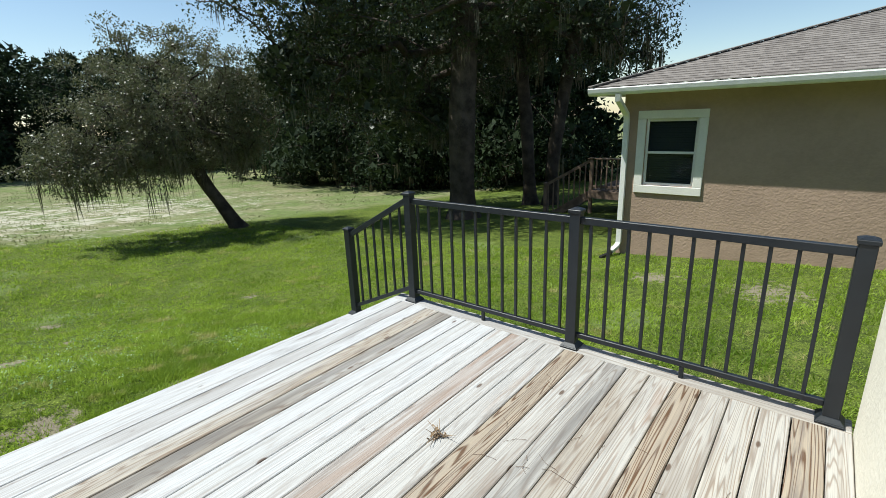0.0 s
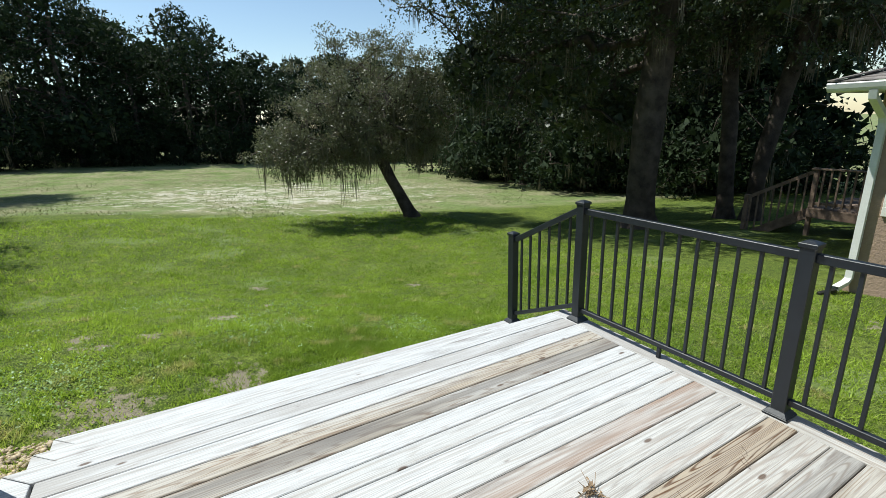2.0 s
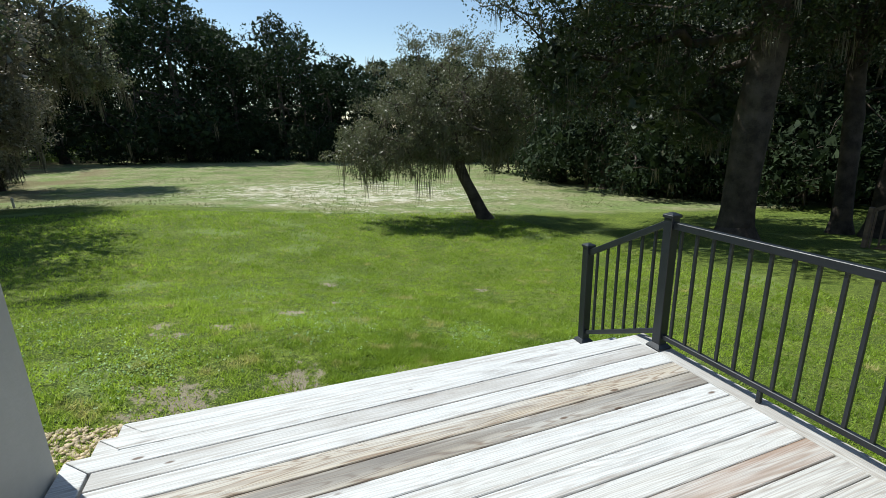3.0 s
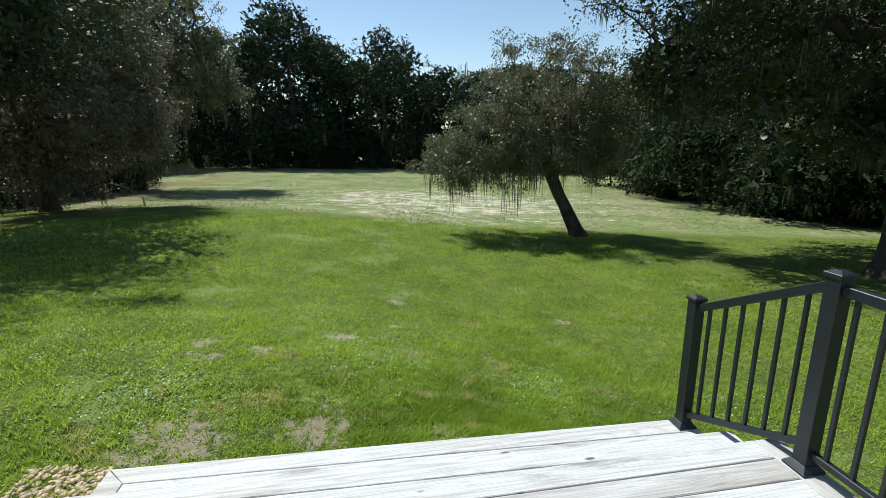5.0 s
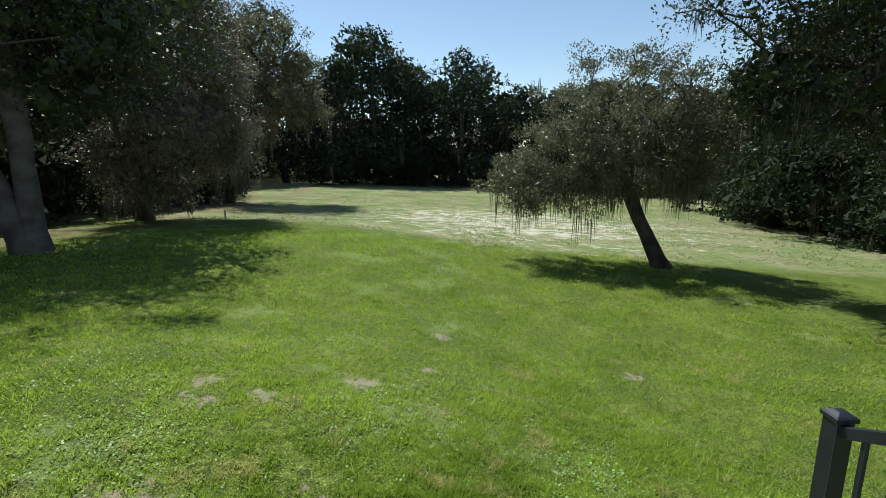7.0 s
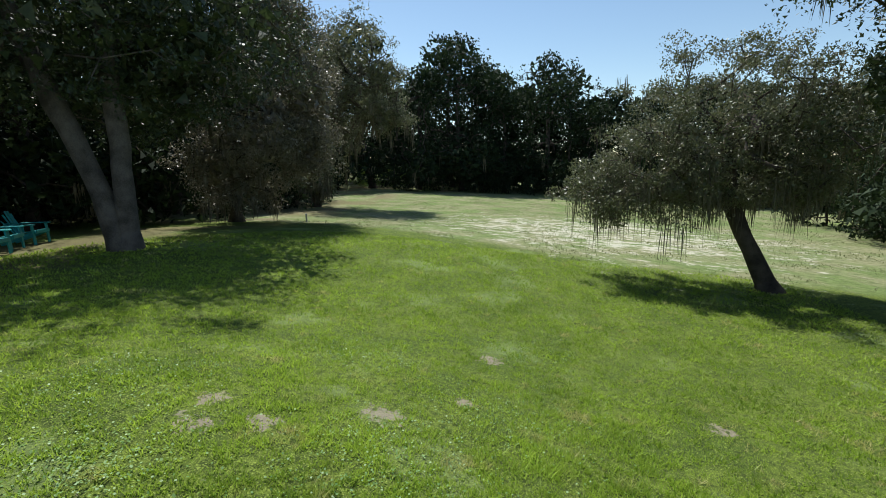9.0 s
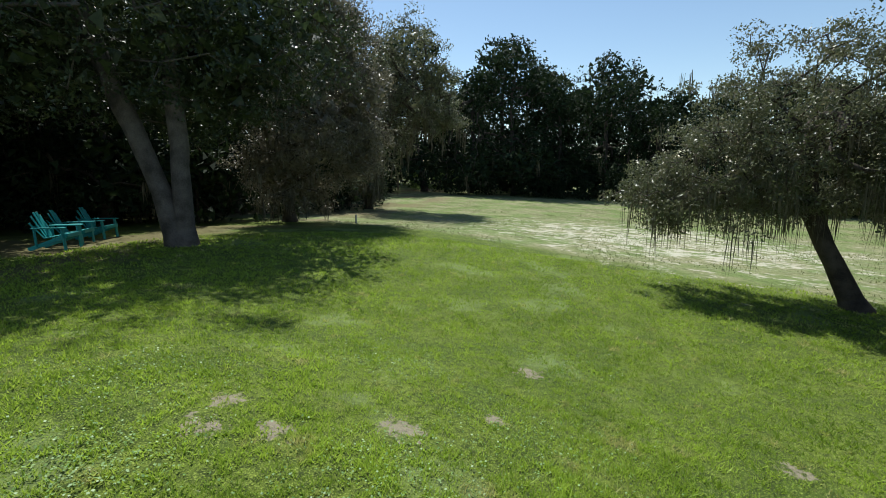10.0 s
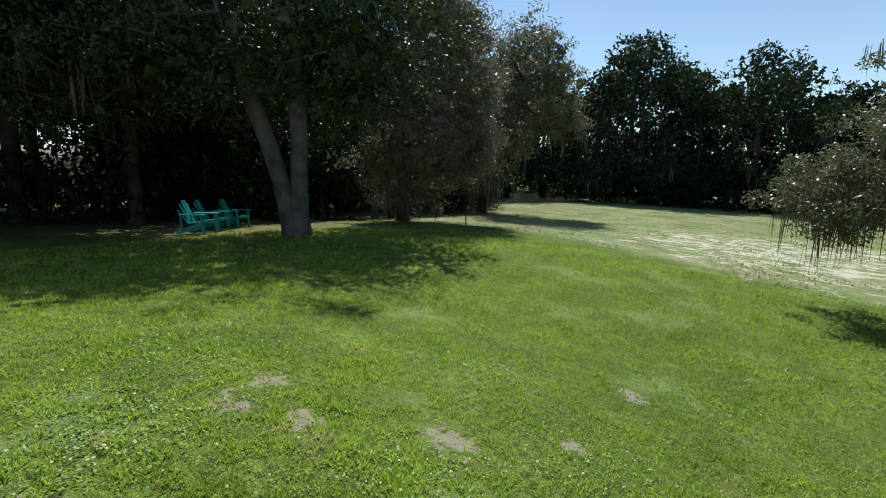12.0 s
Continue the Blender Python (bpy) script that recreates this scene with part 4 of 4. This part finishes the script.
deep_woods([(-60, -48), (-70, -36), (-79, -22), (-78, -12), (-70, -2), (-69, 8), (-67, 18), (-62, 30), (-48, 42)], 1.3, [15, 16, 17, 17, 16, 13.5, 13, 12, 12], 1900, 3)
deep_woods([(-48, 42), (-36, 36), (-24, 33), (-16, 31), (-10.5, 30)], 1.0, [11, 11, 11, 10, 9], 700, 4)
deep_woods([(-60, -48), (-40, -52), (-20, -55), (2, -54), (18, -46)], 1.2, [14, 13, 13, 13, 13], 1100, 5)
deep_woods([(-36, -26), (-26, -27), (-16, -27)], 0.9, [11, 11, 9], 450, 6)


def make_shrub(name, r, n, each, leaf, mat, seed, label, group):
    rng = np.random.default_rng(seed)
    c = crown_points(rng, [((0, 0, r * 0.55), (r, r, r * 0.7)), ((r * 0.4, 0, r * 0.9), (r * 0.6, r * 0.6, r * 0.6))], n)
    c[:, 2] = np.abs(c[:, 2])
    nodes, parent, rad = limbs(rng, [[(0, 0, -0.1), (0, 0, r * 0.3), (0.05, 0, r * 0.5)]], c, 0.05)
    s = empty(name)
    a = new("stems", limb_mesh("stems", nodes, parent, rad, BARK, rng))
    b = tagged(new("foliage", tri_mesh("foliage", leaf_tris(rng, c, r * 0.3, each, leaf, 0.8), mat)), kind="stuff")
    a.parent = b.parent = s
    return tagged(s, label, "shrub", group)


def plant_shrubs():
    rng = random.Random(5)
    s = make_shrub("shrub", 1.7, 44, 18, 0.28, LEAF_WOOD_SHADE, 91, "dark woodland shrub at the foot of the trees", "woodland shrubs")
    first = True
    spots = []
    y = -32.0
    while y < 34:
        if not -20.0 < y < -14.5:
            spots.append((-58 + 0.012 * (y - 6) ** 2 * (1 if y > 6 else 0.4) + rng.uniform(-1, 1), y))
        y += 2.9
    for k in range(20):
        f = k / 19
        spots.append((-42 + 34 * f, 33.0 - 5 * f * (2 - f) + rng.uniform(-0.8, 0.8)))
    for k in range(8):
        spots.append((-34 + 2.3 * k + rng.uniform(-0.8, 0.8), -19.5 - rng.uniform(0, 6)))
    for k in range(7):
        spots.append((-15.5 + 2.6 * k, -20.5 + rng.uniform(-1.2, 1.2)))
    for k in range(13):
        spots.append((-38 + 2.1 * k + rng.uniform(-0.6, 0.6), 22.6 + 0.9 * math.sin(k * 1.3)))
    spots += [(-30, -13.2), (-26.5, -13.6), (-23.5, -13.0), (-36.5, -14.5), (-33.5, -14.5), (-19.0, -13.5), (-12.5, 27.5), (-9.5, 27.0)]
    for k in range(7):
        spots.append((-20 + 2.7 * k, -16.8 + rng.uniform(-1.0, 1.0)))
    for x, y in spots:
        m = pose(x, y, gz(x, y) - 0.05, 0, 0, rng.uniform(0, 360))
        if first:
            s.matrix_basis, first = m, False
        else:
            o = copy_thing(s, m)
            k = rng.uniform(0.8, 1.7)
            o.scale = (k, k, k * rng.uniform(0.8, 1.2))
    b = make_shrub("bright_shrub", 2.0, 44, 60, 0.2, LEAF_BRIGHT, 92, "sunlit yellow-green shrub in the gap of the woods", "bright shrubs")
    b.matrix_basis = pose(-62.5, -19.0, gz(-62.5, -19.0))
    copy_thing(b, pose(-63.5, -16.2, gz(-63.5, -16.2), 0, 0, 80))
    copy_thing(b, pose(-67, -22.5, gz(-67, -22.5), 0, 0, 160))
    # the single tree that stands in the gap
    f = ground_point(-58.5, -17.2)
    make_tree(f, [[f, (f[0], f[1] - 0.4, f[2] + 3), (f[0], f[1] - 1.2, f[2] + 6), (f[0], f[1] - 1.6, f[2] + 9)]], [((f[0], f[1] - 1.0, 9.5), (4, 4, 3.4)), ((f[0], f[1] + 1.5, 8), (2.5, 3, 2.0))],
              150, 70, 0.26, 0.95, 0.42, LEAF_WOOD_SHADE, BARK, 77, 20, 1.4, "dark oak standing in a gap of the woods")


plant_shrubs()


# ---- garden chairs ----
def garden_chair(place, turn):
    """A plastic garden chair with a fan back of slats, wide arms and a sloping seat."""
    c = empty("garden_chair", (0, 0, 0))
    parts = []
    for i in range(6):
        x = (i - 2.5) * 0.085
        h = 0.66 - 0.042 * (i - 2.5) ** 2
        parts.append(bar("back_slat", (x * 0.8, -0.18, 0.30), (x * 1.12, -0.44, 0.30 + h), 0.072, 0.02, TEAL, 0.006))
    for i in range(6):
        y = -0.16 + i * 0.095
        parts.append(box("seat_slat", -0.25, 0.25, y, y + 0.085, 0.30 + 0.016 * i, 0.325 + 0.016 * i, TEAL, 0.006))
    for s in (-1, 1):
        parts.append(box("arm", s * 0.32 - 0.065, s * 0.32 + 0.065, -0.34, 0.42, 0.56, 0.585, TEAL, 0.01))
        parts.append(bar("front_leg", (s * 0.29, 0.36, 0.0), (s * 0.29, 0.33, 0.56), 0.09, 0.035, TEAL, 0.006))
        parts.append(bar("side_rail", (s * 0.262, 0.40, 0.36), (s * 0.27, -0.52, 0.03), 0.03, 0.10, TEAL, 0.006))
        parts.append(bar("arm_brace", (s * 0.30, -0.30, 0.10), (s * 0.31, -0.30, 0.56), 0.035, 0.06, TEAL, 0.006))
    parts.append(box("back_brace", -0.24, 0.24, -0.40, -0.37, 0.56, 0.62, TEAL, 0.006))
    parts.append(box("apron", -0.26, 0.26, 0.405, 0.43, 0.32, 0.42, TEAL, 0.008))
    under_thing(c, *parts)
    tagged(c, "teal plastic slatted garden chair on the grass", "chair", "garden chairs")
    c.matrix_basis = pose(*place, 0, 0, turn)
    return c


first_chair = garden_chair((-10.75, -9.6, gz(-10.75, -9.6)), 24)
copy_thing(first_chair, pose(-11.55, -10.25, gz(-11.55, -10.25), 0, 0, 30))
copy_thing(first_chair, pose(-12.75, -10.95, gz(-12.75, -10.95), 0, 0, 20))


# ---- the houses beyond the trees ----
def far_house(place, turn, w, d, h, wall_c, label, screen):
    hs = empty("house", (0, 0, 0))
    parts = []
    bm = bmesh.new()
    add_box(bm, -w / 2, w / 2, -d / 2, d / 2, -1.0, h)
    parts.append(mesh_object("wall", bm, wall_c))
    bm = bmesh.new()
    e, rise = 0.5, d * 0.2
    v = [bm.verts.new(p) for p in ((-w / 2 - e, -d / 2 - e, h), (w / 2 + e, -d / 2 - e, h), (w / 2 + e, d / 2 + e, h), (-w / 2 - e, d / 2 + e, h), (-w / 2 + d / 2, 0, h + rise), (w / 2 - d / 2, 0, h + rise))]
    for q in ((0, 1, 5, 4), (1, 2, 5), (2, 3, 4, 5), (3, 0, 4), (3, 2, 1, 0)):
        bm.faces.new([v[i] for i in q])
    parts.append(mesh_object("roof", bm, SHINGLE))
    for i in range(4):
        x = -w / 2 + w * (i + 0.5) / 4
        parts.append(box("window", x - 0.6, x + 0.6, d / 2 + 0.002, d / 2 + 0.05, 0.9, 2.1, WHITE, 0.01))
        parts.append(box("pane", x - 0.52, x + 0.52, d / 2 + 0.051, d / 2 + 0.056, 0.98, 2.02, GLASS))
    if screen:
        for i in range(6):
            x = -w / 2 + w * i / 5
            parts.append(bar("screen_frame", (x, d / 2 + 3.5, -0.5), (x, d / 2 + 3.5, 2.6), 0.06, 0.06, BLACKP))
            parts.append(bar("screen_frame", (x, d / 2 + 3.5, 2.6), (x, d / 2 + 0.3, 3.6), 0.06, 0.06, BLACKP))
        for z in (0.6, 1.6, 2.6):
            parts.append(bar("screen_frame", (-w / 2, d / 2 + 3.5, z), (w / 2, d / 2 + 3.5, z), 0.05, 0.05, BLACKP))
    under_thing(hs, *parts)
    hs.matrix_basis = pose(*place, 0, 0, turn)
    tagged(hs, label, "house")


far_house((-8.0, -38.0, -0.3), 10, 13, 8, 2.9, TAUPE, "taupe single-storey house beyond the shady trees", True)
far_house((-24.0, -42.0, -0.5), 15, 14, 8, 2.9, SHADE_GREY, "low pale house far behind the trees", False)


# ---- lawn blades, pebbles, twigs ----
def lawn_blades():
    rng = np.random.default_rng(8)
    n = 930000
    r = 0.3 + 15.0 * rng.random(n) ** 1.5
    a = rng.uniform(0, 2 * math.pi, n)
    x, y = -3.3 + r * np.cos(a), 3.2 + r * np.sin(a)
    keep = (x > -17.5) & (y < 10.42) & (y > -9)
    keep &= ~((x > -3.5) & (y < 4.46) & (y > 0.77)) & ~((x > -2.6) & (y < 4.46)) & (x < 3)
    patch = np.array([noise.noise(Vector((px * 0.9, py * 0.9, 0.3))) for px, py in zip(x[keep], y[keep])])
    x, y, r = x[keep], y[keep], r[keep]
    clumps = np.array([noise.noise(Vector((px * 7.0, py * 7.0, 2.3))) for px, py in zip(x, y)])
    ok = rng.random(len(x)) < 0.62 + 0.4 * patch + 0.75 * clumps
    for bx, by, br in BARE:
        ok &= (np.hypot(x - bx, y - by) > br * rng.uniform(0.55, 1.2, len(x))) | (rng.random(len(x)) < 0.3)
    x, y, r, patch, clumps = x[ok], y[ok], r[ok], patch[ok], clumps[ok]
    n = len(x)
    z = ground_z(x, y) - 0.004
    ang = rng.uniform(0, 2 * math.pi, n)
    h = rng.uniform(0.016, 0.046, n) * (1 + 0.3 * patch + 0.9 * clumps) * (1 + r * 0.035)
    w = rng.uniform(0.0022, 0.0045, n) * (1 + r * 0.22)
    tilt = rng.normal(0, 0.65, (n, 2)) * h[:, None]
    s = np.stack([np.cos(ang) * w, np.sin(ang) * w, np.zeros(n)], 1)
    p = np.stack([x, y, z], 1)
    tip = p + np.stack([tilt[:, 0], tilt[:, 1], h], 1)
    me = tri_mesh("lawn_grass", np.stack([p - s, p + s, tip], 1), GRASS)
    tagged(new("lawn_grass", me), "short green lawn grass with thin spots", "grass", kind="stuff")


lawn_blades()


def meadow_tufts():
    """Longer dry tufts that roughen the far meadow."""
    rng = np.random.default_rng(28)
    n = 40000
    x, y = rng.uniform(-48, -17, n), rng.uniform(-10, 24, n)
    keep = (x - 0.25 * y < -18.6) & (np.array([noise.noise(Vector((a * 0.5, b * 0.35, 4.0))) for a, b in zip(x, y)]) > -0.05)
    x, y = x[keep], y[keep]
    n = len(x)
    ang = rng.uniform(0, 6.28, n)
    h, w = rng.uniform(0.03, 0.09, n), rng.uniform(0.012, 0.03, n)
    s = np.stack([np.cos(ang) * w, np.sin(ang) * w, np.zeros(n)], 1)
    p = np.stack([x, y, ground_z(x, y) - 0.01], 1)
    tip = p + np.stack([rng.normal(0, 0.05, n), rng.normal(0, 0.05, n), h], 1)
    tagged(new("meadow_grass", tri_mesh("meadow_grass", np.stack([p - s, p + s, tip], 1), DRYGRASS)), "dry rough tufts of grass in the meadow", "grass", kind="stuff")


DRYGRASS = leaf_material("dry_meadow_blade", (0.17, 0.21, 0.07), (0.30, 0.31, 0.15), (0.36, 0.32, 0.19), 0.03, 0.6, 0.3)
meadow_tufts()


def lawn_weeds():
    """Small round clover-like leaves in patches near the steps."""
    rng = np.random.default_rng(18)
    pts = []
    for cx, cy, cr, n in ((-5.0, 2.2, 0.75, 700), (-4.3, 0.6, 0.5, 700), (-6.4, 3.0, 0.9, 600), (-5.6, -0.3, 0.8, 600), (-7.5, 1.2, 0.8, 600), (-9.0, 3.2, 0.9, 500), (-4.6, 3.9, 0.5, 450), (-4.1, 5.6, 0.7, 500)):
        q = rng.normal(0, cr * 0.6, (n, 2)) + np.array([cx, cy])
        pts.append(q)
    q = np.concatenate(pts)
    q = q[~((q[:, 0] > -3.55) & (q[:, 1] > 0.7))]
    n = len(q)
    p = np.stack([q[:, 0], q[:, 1], ground_z(q[:, 0], q[:, 1]) + rng.uniform(0.012, 0.045, n)], 1)
    ang = rng.uniform(0, 6.28, n)
    s = rng.uniform(0.005, 0.011, n)[:, None]
    tilt = rng.normal(0, 0.35, (n, 2))
    a = np.stack([np.cos(ang), np.sin(ang), tilt[:, 0]], 1) * s
    b = np.stack([-np.sin(ang), np.cos(ang), tilt[:, 1]], 1) * s
    tagged(new("clover", quad_mesh("clover", np.stack([p - a, p + b, p + a, p - b], 1), CLOVER)), "patches of small round-leaved clover in the lawn", "plants", kind="stuff")


CLOVER = leaf_material("clover_leaf", (0.11, 0.23, 0.05), (0.24, 0.38, 0.12), (0.26, 0.34, 0.15), 0.0, 0.5, 0.25)
lawn_weeds()


def pebbles():
    rng = random.Random(4)
    bm = bmesh.new()
    for _ in range(1100):
        x, y = rng.uniform(-3.55, -2.45), 0.30 + rng.random() * 0.5
        if y > 0.76:
            continue
        if x > -2.6:
            continue
        r = rng.uniform(0.010, 0.022)
        m = Matrix.Translation((x, y, gz(x, y) + r * 0.25)) @ Euler((rng.uniform(-0.4, 0.4), rng.uniform(-0.4, 0.4), rng.uniform(0, 6))).to_matrix().to_4x4() @ Matrix.Diagonal((r * 1.3, r, r * 0.65, 1))
        bmesh.ops.create_icosphere(bm, subdivisions=1, radius=1, matrix=m)
    tagged(mesh_object("gravel", bm, PEBBLE, True), "tan river pebbles beside the steps", "gravel", kind="stuff")


pebbles()


def stick(bm, a, b, r):
    a, b = Vector(a), Vector(b)
    d = b - a
    m = Matrix.Translation((a + b) / 2) @ d.to_track_quat("Z", "Y").to_matrix().to_4x4()
    bmesh.ops.create_cone(bm, cap_ends=True, segments=5, radius1=r, radius2=r * 0.5, depth=d.length, matrix=m)


def twig_bunch():
    rng = random.Random(6)
    bm = bmesh.new()
    c = Vector((-1.08, 3.09, 0.002))
    for _ in range(16):
        a = rng.uniform(0, 6.28)
        ln = rng.uniform(0.03, 0.10)
        s = c + Vector((rng.uniform(-0.02, 0.02), rng.uniform(-0.02, 0.02), rng.uniform(0.003, 0.015)))
        stick(bm, s, s + Vector((math.cos(a) * ln, math.sin(a) * ln, rng.uniform(0.0, 0.045))), 0.0022)
    for _ in range(18):
        m = Matrix.Translation(c + Vector((rng.gauss(0, 0.03), rng.gauss(0, 0.03), rng.uniform(0.004, 0.03)))) @ Euler((rng.uniform(-0.8, 0.8), rng.uniform(-0.8, 0.8), rng.uniform(0, 6.28))).to_matrix().to_4x4()
        k = rng.uniform(0.6, 1.2)
        vs = [bm.verts.new(m @ (Vector(p) * k)) for p in ((-0.018, 0, 0), (-0.004, 0.007, 0.003), (0.012, 0.005, 0.002), (0.02, 0, -0.002), (0.01, -0.006, 0.003), (-0.005, -0.006, 0.002))]
        bm.faces.new(vs)
    ob = mesh_object("twig_bunch", bm, DEADLEAF)
    tagged(ob, "dry bunch of twigs and dead leaves lying on the deck", "twigs")


twig_bunch()


def loose_twigs():
    rng = random.Random(16)
    for _ in range(26):
        x, y = rng.uniform(-0.9, 0.25), rng.uniform(2.6, 3.9)
        bm = bmesh.new()
        a = rng.uniform(0, 6.28)
        p = Vector((0, 0, 0.0025))
        for _k in range(rng.choice((2, 3, 3, 4))):
            q = p + Vector((math.cos(a), math.sin(a), 0)) * rng.uniform(0.02, 0.05)
            stick(bm, p, q, 0.0011)
            p, a = q, a + rng.uniform(-0.6, 0.6)
        ob = mesh_object("twig", bm, TWIG)
        ob.location = (x, y, 0.0015)
        tagged(ob, "thin dry twig lying on the deck boards", "twig", "loose twigs")


loose_twigs()


def marker_stake():
    bm = bmesh.new()
    x, y = -22.0, -7.2
    z = gz(x, y)
    add_box(bm, x - 0.03, x + 0.03, y - 0.03, y + 0.03, z - 0.1, z + 0.32)
    bmesh.ops.create_cone(bm, cap_ends=True, segments=8, radius1=0.06, radius2=0.03, depth=0.08, matrix=Matrix.Translation((x, y, z + 0.36)))
    tagged(mesh_object("marker_stake", bm, SHADE_GREY), "small pale stake standing in the grass", "stake")


marker_stake()

build_deck()
